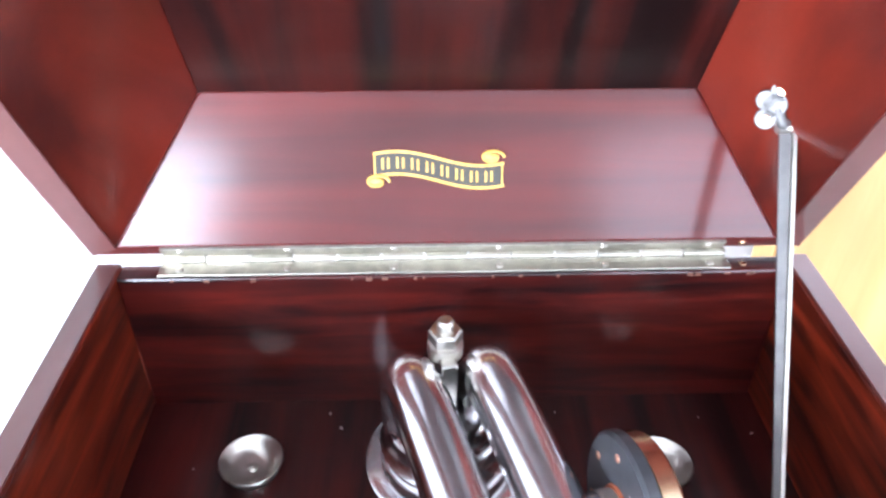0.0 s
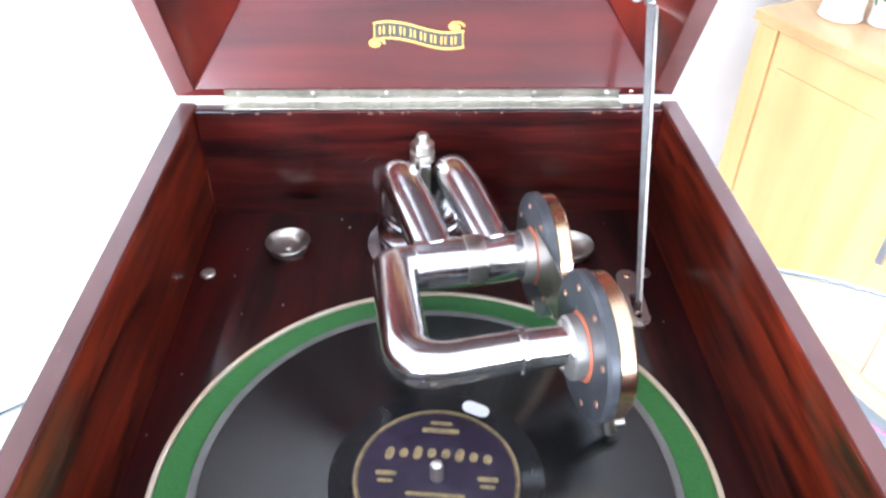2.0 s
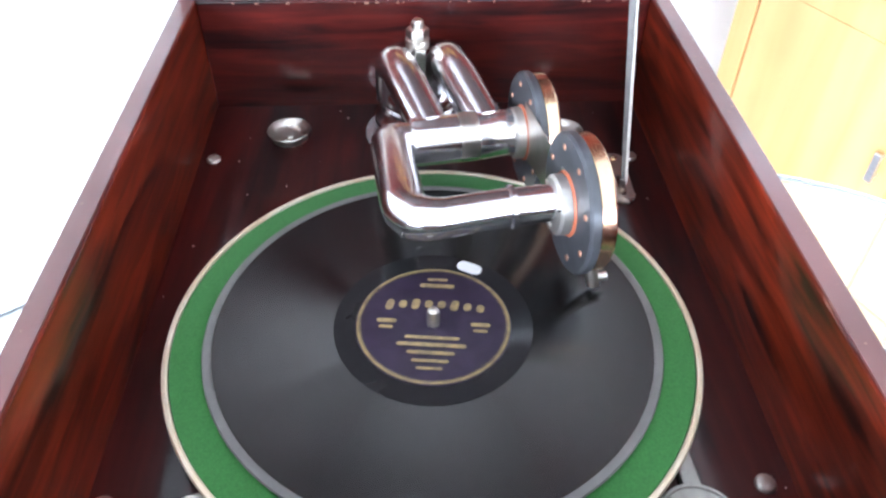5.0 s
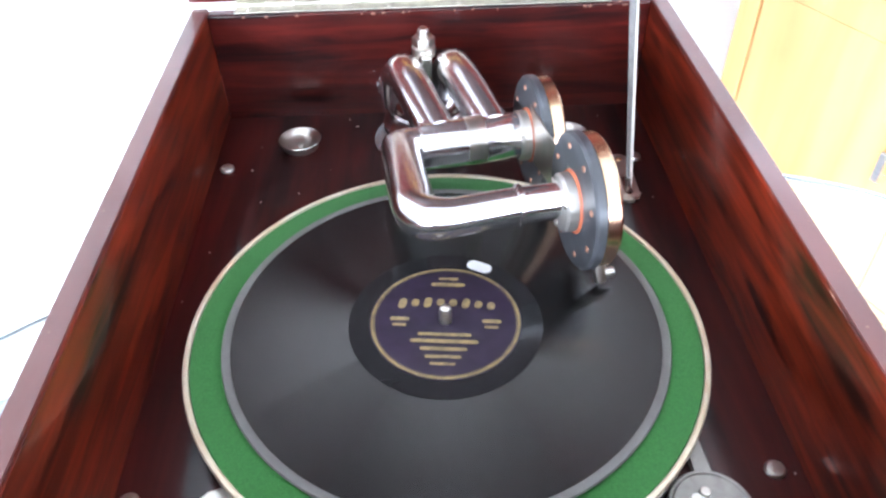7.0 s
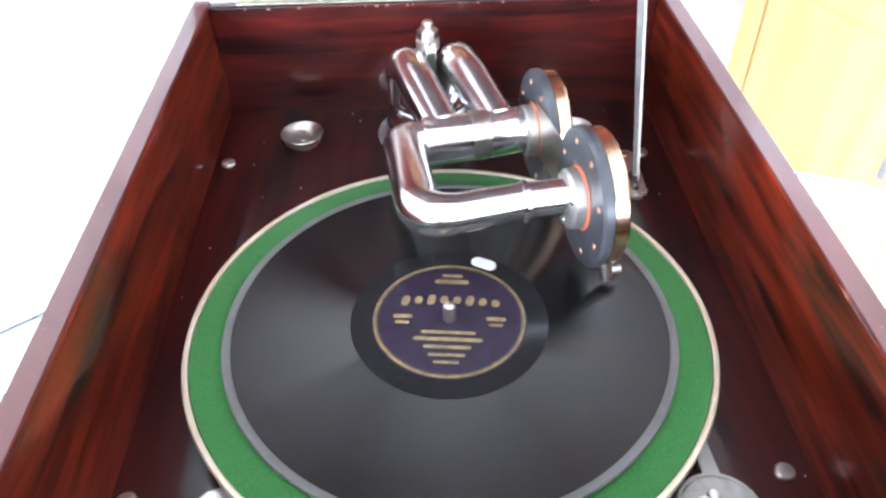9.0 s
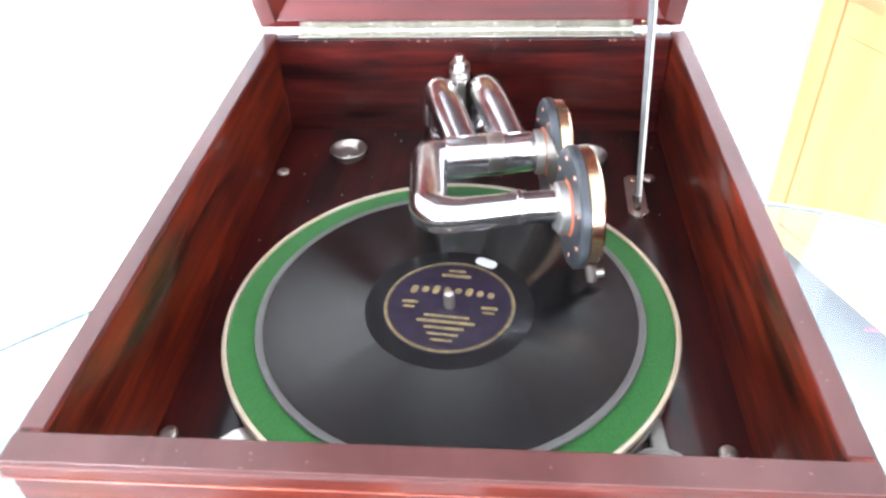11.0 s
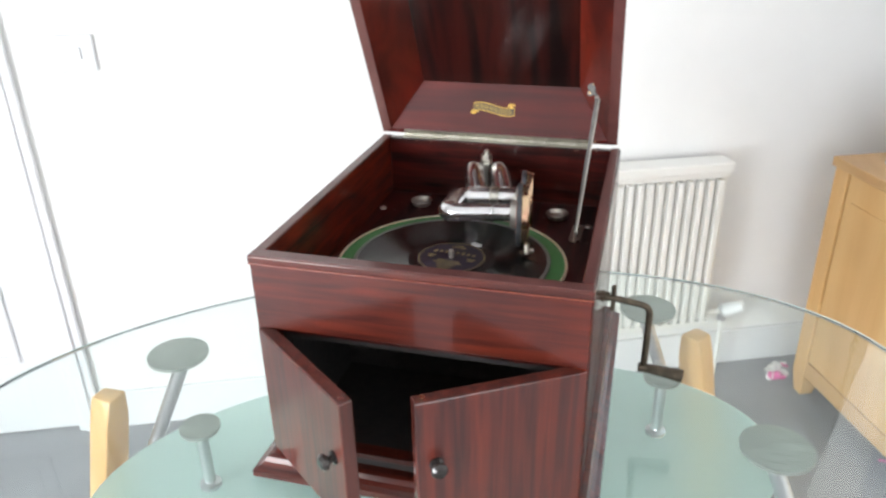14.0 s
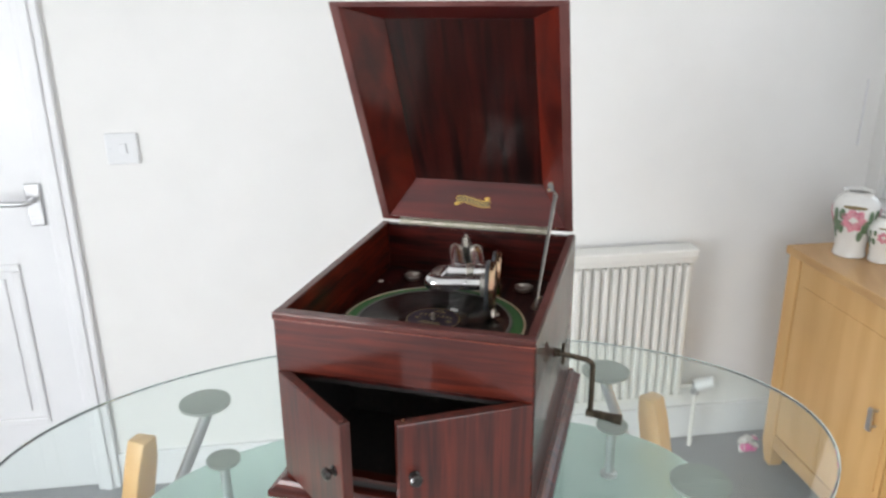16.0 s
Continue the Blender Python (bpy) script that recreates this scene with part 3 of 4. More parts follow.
sideboard()


def vase(u, v, h, r, label, flower):
    base = room(u, v, SB_Z)
    t = thing("vase", base, label, "vase", "flowered china vases")
    prof = [(0, 0), (0.68, 0), (0.72, 0.02), (0.68, 0.06), (0.66, 0.16), (0.72, 0.32), (0.84, 0.48), (0.97, 0.62), (1.0, 0.72), (0.95, 0.82),
            (0.78, 0.90), (0.62, 0.935), (0.60, 0.97), (0.66, 1.0), (0.60, 1.0), (0.55, 0.96), (0.70, 0.88), (0.9, 0.72), (0.5, 0.3), (0, 0.06)]
    body = part("body", lathe([(a * r, b * h) for a, b in prof], Matrix.Translation(base), 48), M_CHINA, t, smooth=True)

    def radius(z):
        outer = prof[2:14]
        for (a, b), (c, d) in zip(outer, outer[1:]):
            if b <= z <= d:
                return r * (a + (c - a) * (z - b) / (d - b))
        return r * 0.6

    def patch(name, ang, z, size, tall, lobes, material, lift):
        """A painted motif that follows the swelling of the vase."""
        bm = bmesh.new()

        def at(da, dz):
            zz = min(0.93, max(0.03, z + dz / h))
            rr = radius(zz) + lift
            a = ang + da / r
            return base + Vector((rr * math.cos(a), rr * math.sin(a), zz * h))
        rings = []
        for k in (0.33, 0.66, 1.0):
            ring = []
            for i in range(28):
                a = 2 * math.pi * i / 28
                q = k * (1 + 0.16 * math.cos(lobes * a))
                ring.append(bm.verts.new(at(size * q * math.cos(a), tall * q * math.sin(a))))
            rings.append(ring)
        c = bm.verts.new(at(0, 0))
        for i in range(28):
            j = (i + 1) % 28
            bm.faces.new((c, rings[0][i], rings[0][j]))
            for a, b in zip(rings, rings[1:]):
                bm.faces.new((a[i], b[i], b[j], a[j]))
        part(name, bm, material, body, smooth=True)
    face = math.atan2(-1.0, -0.42) + 0.12
    for i in range(4):
        a = face + i * math.pi / 2
        patch("flower", a, 0.60, flower, flower * 1.0, 7, M_PINK, 0.0012)
        patch("flower_heart", a, 0.61, flower * 0.35, flower * 0.28, 4, M_CHINA, 0.0018)
        for da, dz, sx, sz in ((0.62, 0.50, 0.35, 0.8), (-0.62, 0.48, 0.32, 0.75), (0.45, 0.36, 0.3, 0.6), (-0.5, 0.68, 0.25, 0.6), (0.75, 0.66, 0.22, 0.7)):
            patch("leaf", a + da, dz, flower * sx, flower * sz, 2, M_LEAF, 0.001)
    if h > 0.12:
        patch("gilt_band", face, 0.80, flower * 0.9, flower * 0.14, 0, M_PRINT, 0.0012)
    return t


vase(1.305, 0.815, 0.190, 0.062, "white china vase painted with pink rose and leaves", 0.032)
vase(1.355, 0.750, 0.130, 0.046, "smaller white china vase with painted flower sprays", 0.016)


def curl_stick():
    p = room(1.357, 0.750, SB_Z)
    pts = [p + Vector(q) for q in ((0, 0, 0.03), (0.01, 0, 0.11), (0.045, -0.02, 0.145), (0.05, -0.03, 0.18), (0.02, -0.02, 0.23), (0.015, -0.015, 0.30), (0.03, -0.01, 0.42))]
    solid("dried_stem", sweep(rounded(pts, 0.03, 6), 0.0042, 10), M_NAVY, "dark curled stem standing in the small vase", "dried stem", smooth=True)
    b = room(1.40, 0.80, SB_Z)
    solid("red_figure_cone", lathe([(0, 0), (0.012, 0), (0.014, 0.02), (0.010, 0.09), (0.004, 0.125), (0, 0.13)], Matrix.Translation(b), 20), M_REDP, "small red cone behind the vases", "ornament", smooth=True)
    c = room(1.30, 0.52, SB_Z)
    bm = slab([(0.07 * math.cos(a) * (1 + 0.2 * math.sin(3 * a)), 0.045 * math.sin(a) * (1 + 0.15 * math.cos(2 * a))) for a in [i * math.pi / 12 for i in range(24)]], 0, 0.012, 0.004, Matrix.Translation(c) @ ROOM)
    solid("folded_cloth", bm, M_BLUEGREY, "blue-grey folded cloth on the sideboard", "cloth", smooth=True)


curl_stick()


def hanging_chain():
    top = room(1.500, 1.055, CEIL)
    t = thing("hanging_chain", top, "thin dark chain with small beads hanging from the ceiling", "hanging ornament")
    part("cord", rod(top, top - Vector((0, 0, 1.05)), 0.0012, n=8), M_IRON, t)
    for i in range(16):
        a = i * 1.9
        p = top - Vector((0, 0, 0.86 + i * 0.0125)) + Vector((0.007 * math.cos(a), 0.007 * math.sin(a), 0))
        part("bead", lathe([(0, -0.005), (0.0035, -0.0035), (0.005, 0), (0.0035, 0.0035), (0, 0.005)], Matrix.Translation(p), 10), M_IRON, t, smooth=True)
    # A streak of light on the wall, built as a thin white strip.
    flat("trim", 1.474, 1.480, BACK - 0.006, BACK - 0.0005, -0.06, 0.145, M_GLOSS, "narrow white strip in place of a light streak on the wall", "trim", bevel=0.001)


hanging_chain()


def floor_flowers():
    p = room(1.165, 0.955, FLOOR)
    t = thing("flower_bunch", p, "white and pink artificial flowers lying on the carpet", "flowers")
    rnd = random.Random(4)
    for i in range(16):
        q = p + Vector((rnd.uniform(-0.024, 0.024), rnd.uniform(-0.022, 0.022), 0.010 + rnd.uniform(0, 0.045)))
        tilt = Matrix.Translation(q) @ Euler((rnd.uniform(-1, 1), rnd.uniform(-1, 1), rnd.uniform(0, 6))).to_matrix().to_4x4()
        bm = lathe([(0, 0), (0.008, 0.002), (0.014, 0.006), (0.0137, 0.0072), (0.007, 0.0038), (0, 0.0025)], tilt, 10)
        part("blossom", bm, M_MAGENTA if i % 3 == 0 else M_CHINA, t, smooth=True)


floor_flowers()


def pink_cord():
    pts = []
    for i in range(40):
        s = i / 39
        pts.append(room(1.225 + 0.03 * math.sin(s * 9), 0.55 - 0.36 * s, FLOOR + 0.005) + Vector((0, 0, 0.012 * (1 + math.sin(s * 14)))))
    solid("pink_cord", sweep(pts, 0.0035, 8), M_MAGENTA, "magenta cord curling over the carpet below the sideboard", "cord", smooth=True)


pink_cord()

# ---------- gramophone ----------
W2, YF, YB = 0.182, -0.171, 0.277
ts, tf, tb = 0.013, 0.016, 0.014
BOARD = -0.090
gram = thing("gramophone", (0, 0.05, TABLE), "dark red mahogany table gramophone with raised lid", "gramophone")


def cabinet():
    rim = 0.006
    for s in (-1, 1):
        x0, x1 = (W2 - ts, W2) if s > 0 else (-W2, -W2 + ts)
        part("top_rim", box(x0 + 0.0008, x1 - 0.0008, YF + tf + 0.002, YB - 0.0025, -0.0009, 0.0002, 0.0004), M_RIM_GLARE, gram, "rubbed top edge with pale glare in its colour")
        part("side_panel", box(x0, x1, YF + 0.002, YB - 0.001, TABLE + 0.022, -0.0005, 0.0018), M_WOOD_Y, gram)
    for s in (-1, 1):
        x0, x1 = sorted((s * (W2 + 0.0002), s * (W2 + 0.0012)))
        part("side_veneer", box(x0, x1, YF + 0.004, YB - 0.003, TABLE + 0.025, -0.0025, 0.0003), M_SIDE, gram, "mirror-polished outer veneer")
    part("back_panel", box(-W2 + ts, W2 - ts, YB - tb, YB - 0.002, TABLE + 0.022, -0.0012, 0.0015), M_INNER, gram)
    part("front_panel", box(-W2 + 0.0005, W2 - 0.0005, YF + 0.001, YF + tf, -0.0895, -0.0105, 0.0012), M_WOOD_X, gram, "glossy front panel with fiddleback grain")
    part("front_rail", box(-W2 - 0.001, W2 + 0.001, YF - 0.0015, YF + tf + 0.0005, -0.010, 0.0, 0.0022, seg=3), M_WOOD_X, gram)
    part("top_rim", box(-W2 + 0.001, W2 - 0.001, YF, YF + tf - 0.001, -0.0006, 0.0005, 0.0003), M_RIM_GLARE, gram)
    part("worn_edge", box(-W2 - 0.0008, W2 + 0.0008, YF - 0.0019, YF + 0.001, -0.0101, -0.0091, 0.0003), M_EDGE, gram, "rubbed paler edge")
    part("motor_board", box(-W2 + ts, W2 - ts, YF + tf, YB - tb, BOARD - 0.012, BOARD), M_BOARD, gram, "polished motor board")
    # horn compartment behind the doors
    # floor, sides, back and roof are all plain matte black
    part("compartment_floor", box(-W2 + ts, W2 - ts, YF + 0.006, YB - tb, TABLE + 0.024, TABLE + 0.034), M_BLACK, gram)
    part("threshold", box(-W2 + ts + 0.0005, W2 - ts - 0.0005, YF + 0.004, YF + 0.022, TABLE + 0.0345, TABLE + 0.042, 0.001), M_WOOD_X, gram)
    for s in (-1, 1):
        x0, x1 = sorted((s * (W2 - ts - 0.0005), s * (W2 - ts - 0.012)))
        part("horn_side", box(x0, x1, YF + 0.03, YB - tb - 0.01, TABLE + 0.0345, BOARD - 0.0125), M_BLACK, gram)
    part("horn_back", box(-W2 + ts + 0.013, W2 - ts - 0.013, 0.02, 0.03, TABLE + 0.0345, BOARD - 0.0125), M_BLACK, gram, "dark horn mouth")
    part("horn_roof", box(-W2 + ts + 0.013, W2 - ts - 0.013, YF + 0.02, 0.0195, BOARD - 0.020, BOARD - 0.0125), M_BLACK, gram)
    # plinth: stepped and hollowed moulding under the cabinet
    prof = [(0.020, 0.0), (0.022, 0.003), (0.022, 0.011), (0.0195, 0.0125), (0.016, 0.014), (0.011, 0.018), (0.008, 0.0235), (0.002, 0.025)]
    bm = bmesh.new()
    rings = []
    for o, z in prof:
        rings.append([bm.verts.new(p) for p in ((-W2 - o, YF - o, TABLE + z), (W2 + o, YF - o, TABLE + z), (W2 + o, YB + o * 0.3, TABLE + z), (-W2 - o, YB + o * 0.3, TABLE + z))])
    for a, b in zip(rings, rings[1:]):
        for k in range(4):
            bm.faces.new((a[k], a[(k + 1) % 4], b[(k + 1) % 4], b[k]))
    bm.faces.new(rings[0]), bm.faces.new(rings[-1])
    part("plinth", bm, M_WOOD_X, gram, "moulded mahogany plinth")
    # pale chips along the top of the back wall
    rnd = random.Random(2)
    for i in range(16):
        x = rnd.uniform(-0.15, 0.15)
        w = rnd.uniform(0.0003, 0.0016)
        part("chip", box(x - w, x + w, YB - tb - 0.0006, YB - tb + 0.0005, -0.0032 - rnd.uniform(0, 0.001), -0.0024), M_SCRATCH, gram)

    bm = bmesh.new()
    for i in range(80):
        r, x, y = rnd.uniform(0.0002, 0.0007), rnd.uniform(-0.165, 0.165), rnd.uniform(-0.15, 0.26)
        box(x - r, x + r * rnd.uniform(0.5, 2), y - r, y + r, BOARD + 0.0001, BOARD + 0.0005, bm=bm)
    part("dust", bm, M_DUST, gram, "pale dust specks")["kind"] = "stuff"

    part("glue_line", hull([Vector((-0.1684, YB - tb - 0.0004, z)) + Vector(o) for z in (-0.078, -0.050) for o in ((0, 0, 0), (0.0005, 0, 0), (0, -0.0005, 0))]), M_EDGE, gram)
    for i in range(26):
        k = rnd.choice((0, 1, 1, 2, 2))
        w, d = rnd.uniform(0.0003, 0.0012), rnd.uniform(0.0002, 0.0006)
        if k == 2:
            x, y, z = rnd.uniform(-0.17, 0.17), YF + rnd.uniform(-0.001, 0.012), 0.0004
        else:
            x, y, z = (1 if k else -1) * (W2 - rnd.uniform(0.001, 0.009)), rnd.uniform(-0.15, 0.25), 0.0001
        part("nick", box(x - d, x + w, y - d, y + d, z - 0.0003, z + 0.0003), M_SCRATCH, gram)


cabinet()


def cabinet_door(s, angle):
    """s: -1 or 1; hinged at the outer front edge and swung outwards."""
    L, t = 0.1790, 0.015
    m = Matrix.Translation((s * (W2 - 0.0005), YF, 0)) @ Matrix.Rotation(radians(s * angle), 4, "Z") @ Matrix.Diagonal((-s, 1, 1, 1))
    z0, z1 = TABLE + 0.036, -0.0905
    bm = box(0, L, -0.0005, t, z0, z1, 0.0015, m)
    d = part("door", bm, M_WOOD_Z, gram, "half-open door with upright striped grain")
    km = m @ Matrix.Translation((L - 0.020, -0.0005, -0.166)) @ Matrix.Rotation(radians(90), 4, "X")
    part("knob", lathe([(0, 0.017), (0.006, 0.0165), (0.0088, 0.013), (0.0085, 0.010), (0.004, 0.006), (0.004, 0.003), (0.0075, 0.0018), (0.0075, 0), (0, 0)], km, 24), M_KNOB, d, "small dark turned knob", smooth=True)
    part("catch", rod(m @ Vector((L - 0.010, 0.008, z1 - 0.001)), m @ Vector((L - 0.010, 0.008, z1 + 0.002)), 0.003, n=10), M_BRASS if s > 0 else M_WOOD_Z, d)


cabinet_door(-1, 38)
cabinet_door(1, 31)

# lid: leans forward on its hinge; a runs up from the hinge, d into its depth
HY, HZ = 0.277, 0.0030
RY, RZ, MY, MZ = -0.447, 0.8944, 0.8944, 0.447
LX = -0.003


def lid_at(x, a, d):
    return Vector((x + LX, HY + a * RY + d * MY, HZ + a * RZ + d * MZ))


LL = 0.445


def lid():
    wo, wi, to, ti = 0.181, 0.1660, 0.1315, 0.119
    ao, ai, bo, bi = 0.0, 0.0085, 0.049, 0.0587
    ho, hi = 0.067, 0.0565
    body = part("lid", hull([lid_at(x, a, d) for d, h0 in ((hi, 0), (ho, 0)) for x in (-to, to) for a in (bo, LL - bo)], 0.0015), M_LID_SHADED, gram, "deep raised lid with sloping sides")
    for s in (-1, 1):
        pts = [lid_at(s * x, a, d) for x, a, d in ((wo, ao, 0), (wi, ai, 0), (to, bo, ho), (ti, bi, hi), (wo, LL, 0), (wi, LL - ai, 0), (to, LL - bo, ho), (ti, LL - bi, hi))]
        part("lid_side", hull(pts, 0.001), M_LIDSIDE_LIT, body)
        strip = [lid_at(s * x, a, d) for x, a in ((wo - 0.001, ao + 0.001), (wi, ai), (wo - 0.001, LL - 0.001), (wi, LL - ai)) for d in (-0.0007, 0.0003)]
        part("lid_rim", hull(strip, 0.0002), M_RIM_GLARE, body)
    for a0, a1, a2, a3, nm in ((ao, ai, bo, bi, "lid_rear"), (LL, LL - ai, LL - bo, LL - bi, "lid_front")):
        e = 0.0004
        pts = [lid_at(s * x, a, d) for s in (-1, 1) for x, a, d in ((wo - e, a0, 0.0003), (wi - e, a1, 0.0003), (to - e, a2, ho), (ti - e, a3, hi))]
        part(nm, hull(pts, 0.0008), M_REAR, body)
        if a0 > 0.1:
            strip = [lid_at(s * x, a, d) for s in (-1, 1) for x, a in ((wo - 0.002, a0 - 0.001), (wi - 0.0005, a1)) for d in (-0.0006, 0.0003)]
            part("lid_rim", hull(strip, 0.0002), M_RIM_GLARE, body)
    return body


LID = lid()
PV = (lid_at(0, 0.0587, 0.0565) - lid_at(0, 0.0085, 0)).normalized()
PN = Vector((1, 0, 0)).cross(PV) * 1.0
if PN.y > 0:
    PN = -PN
DEC0 = lid_at(0, 0.0085, 0)


def on_panel(x, p, lift):
    return DEC0 + Vector((x, 0, 0)) + PV * p + PN * lift


def ribbon(name, x0, x1, f0, f1, lift, material, parent, n=36):
    bm = bmesh.new()
    a, b = [], []
    for i in range(n + 1):
        x = x0 + (x1 - x0) * i / n
        a.append(bm.verts.new(on_panel(x, f0(x), lift)))
        b.append(bm.verts.new(on_panel(x, f1(x), lift)))
    for i in range(n):
        bm.faces.new((a[i], a[i + 1], b[i + 1], b[i]))
    return part(name, bm, material, parent)


def transfer():
    """A gilt scroll with eight plain marks, in an S-curve across the panel."""
    def wave(x):
        k = (x + 0.0055) / 0.0315
        return 0.0372 - 0.0037 * math.sin(math.pi * 0.75 * k)
    h = 0.0055
    field = ribbon("scroll_ground", -0.0370, 0.0255, lambda x: wave(x) - h, lambda x: wave(x) + h, 0.0004, M_FIELD, LID)
    for o in (-h, h):
        ribbon("scroll_edge", -0.0375, 0.0265, lambda x: wave(x) + o - 0.0007, lambda x: wave(x) + o + 0.0007, 0.0007, M_GOLD, field)
    for x in (-0.0368, 0.0255):
        ribbon("scroll_end", x - 0.0004, x + 0.0004, lambda q: wave(x) - h, lambda q: wave(x) + h, 0.0007, M_GOLD, field, 2)
    # curled ends
    for cx, cp in ((-0.0358, wave(-0.0368) - h - 0.0028), (0.0205, wave(0.0255) + h + 0.0030)):
        pts = []
        for i in range(40):
            a = i / 39 * 2.6 * math.pi
            r = 0.0058 - 0.0044 * i / 39
            pts.append(on_panel(cx + r * math.cos(a) * 1.05, cp + r * math.sin(a) * 0.62, 0.0005))
        part("scroll_curl", sweep(pts, 0.00085, 6), M_GOLD, field, smooth=True)
        part("scroll_fill", slab(ellipse(0.0036, 0.0018, 20), 0, 0.0002, 0, Matrix.Translation(on_panel(cx, cp, 0.0003)) @ Matrix(((1, 0, 0), (0, PV.y, PN.y), (0, PV.z, PN.z))).to_4x4()), M_GOLD, field)
    # eight plain bars in the place of the lettering
    for i in range(8):
        x = -0.0315 + i * 0.0072
        for dx in (-0.0014, 0.0014):
            bm = bmesh.new()
            quad = [(x + dx - 0.00055, -0.0027), (x + dx + 0.00055, -0.0027), (x + dx + 0.00055, 0.0027), (x + dx - 0.00055, 0.0027)]
            bm.faces.new([bm.verts.new(on_panel(a, wave(a) + b, 0.0007)) for a, b in quad])
            part("mark", bm, M_GOLD, field)


transfer()


def hinge():
    x0, x1 = -0.1480, 0.1380
    low = part("hinge_leaf", box(x0, x1, YB - 0.0145, YB - 0.0035, -0.0002, 0.0012, 0.0004), M_HINGE, gram, "long tarnished piano hinge")
    up = [lid_at(x, a, d) for x in (x0 - LX, x1 - LX - 0.001) for a in (0.0010, 0.0080) for d in (-0.0013, 0.0008)]
    high = part("hinge_leaf", hull(up, 0.0003), M_HINGE, LID)
    n = 13
    for i in range(n):
        a, b = x0 + (x1 - x0) * i / n, x0 + (x1 - x0) * (i + 1) / n
        part("knuckle", rod((a + 0.0005, YB - 0.0030, 0.0022), (b - 0.0005, YB - 0.0030, 0.0022), 0.0023, n=14), M_NICKEL if i % 2 else M_HINGE, low, smooth=True)
    for i in range(6):
        x = x0 + 0.010 + (x1 - x0 - 0.02) * i / 5
        screw((x, YB - 0.0105, 0.0011), 0.0020, low, material=M_NICKEL)
        p = lid_at(x - LX, 0.0055, -0.0012)
        screw(p, 0.0020, high, up=-Vector((0, MY, MZ)), material=M_NICKEL)
    for x, p in ((0.146, lid_at(0.149, 0.0050, 0.0002)),):
        screw(p, 0.0019, LID, up=-Vector((0, MY, MZ)), material=M_BRASS)
        screw((x, YB - 0.009, -0.0012), 0.0018, gram, material=M_BRASS)


hinge()


def lid_stay():
    top, low = Vector((0.1450, 0.2640, 0.078)), Vector((0.1345, 0.142, -0.0835))
    d = (low - top).normalized()
    side = Vector((1, 0, 0))
    nrm = d.cross(side).normalized()
    w, t = 0.0028, 0.0008
    pts = [p + side * a * w * k + nrm * b * t for p, k in ((top, 1.0), (low, 0.45)) for a in (-1, 1) for b in (-1, 1)]
    # The bar's dark reflection is put into its grey; the flange is left bright.
    s = part("lid_stay", hull(pts, 0.0003), M_BRACKET, gram, "long nickel lid stay")
    lipp = [p + side * (w * k) + nrm * b for p, k in ((top, 1.0), (low, 0.45)) for b in (-0.0008, 0.0024 * k)]
    lipp += [q + side * 0.0018 for q in lipp]
    part("stay_flange", hull(lipp, 0.0002), M_NICKEL, s)
    # trefoil bracket on the lid's side
    wall = Vector((-0.77, MY * -0.64, MZ * -0.64)).normalized()
    c = lid_at(0.1400, 0.080, 0.0285) + wall * 0.0045 + Vector((0.004, 0, 0.0025))
    out = Vector((-0.45, -0.84, 0.30)).normalized()
    up = (Vector((0.25, 0.10, 0.96)) - out * out.dot(Vector((0.25, 0.10, 0.96)))).normalized()
    fr = Matrix.Translation(c) @ Matrix((up.cross(out), up, out)).transposed().to_4x4()
    bm = bmesh.new()
    for a, b, r in ((0.0066, 0.0002, 0.0048), (-0.0066, -0.0010, 0.0048), (0.0008, -0.0042, 0.0044), (0, 0, 0.0054)):
        lathe([(0, 0.0014), (r - 0.0004, 0.0014), (r, 0.0008), (r, -0.0010), (0, -0.0010)], fr @ Matrix.Translation((b, a, 0)), 20, bm)
    br = part("stay_bracket", bm, M_BRACKET, gram, "trefoil nickel bracket", smooth=True)
    for a, b in ((0.0068, 0.0003), (-0.0068, -0.0011)):
        screw(fr @ Vector((b, a, 0.0014)), 0.0022, br, up=out, material=M_BRASS)
    part("bracket_arm", sweep(rounded([fr @ Vector((0.002, -0.001, -0.0005)), fr @ Vector((0.0070, -0.0075, -0.001)), top + Vector((0.001, 0.001, 0.003))], 0.006, 6), 0.0024, 12), M_BRACKET, br, smooth=True)
    part("bracket_foot", rod(c - out * 0.001, lid_at(0.1420, 0.080, 0.0300), 0.0035, 0.0042, 14), M_BRACKET, br, smooth=True)
    part("stay_pivot", rod(top + side * -0.004, top + side * 0.003, 0.0032, n=14, round_end=0.0008), M_NICKEL, s, smooth=True)
    # slotted plate on the motor board
    pm = Matrix.Translation((0.1360, 0.1570, BOARD)) @ Matrix.Rotation(radians(88), 4, "Z")
    bm = bmesh.new()
    outer, inner = capsule(0.058, 0.0075, 10), [(x - 0.009, y) for x, y in capsule(0.024, 0.0026, 10)]
    lo = [[bm.verts.new((x, y, z)) for x, y in loop] for z in (0.0003, 0.0022) for loop in (outer, inner)]
    n = len(outer)
    for i in range(n):
        j = (i + 1) % n
        bm.faces.new((lo[0][i], lo[0][j], lo[2][j], lo[2][i]))
        bm.faces.new((lo[1][i], lo[1][j], lo[3][j], lo[3][i]))
        bm.faces.new((lo[2][i], lo[2][j], lo[3][j], lo[3][i]))
        bm.faces.new((lo[0][i], lo[0][j], lo[1][j], lo[1][i]))
    bmesh.ops.transform(bm, matrix=pm, verts=bm.verts)
    pl = part("slotted_plate", bm, M_NICKEL, gram, "slotted nickel plate for the stay")
    screw(pm @ Vector((0.022, 0, 0.0022)), 0.0026, pl, material=M_BRASS)
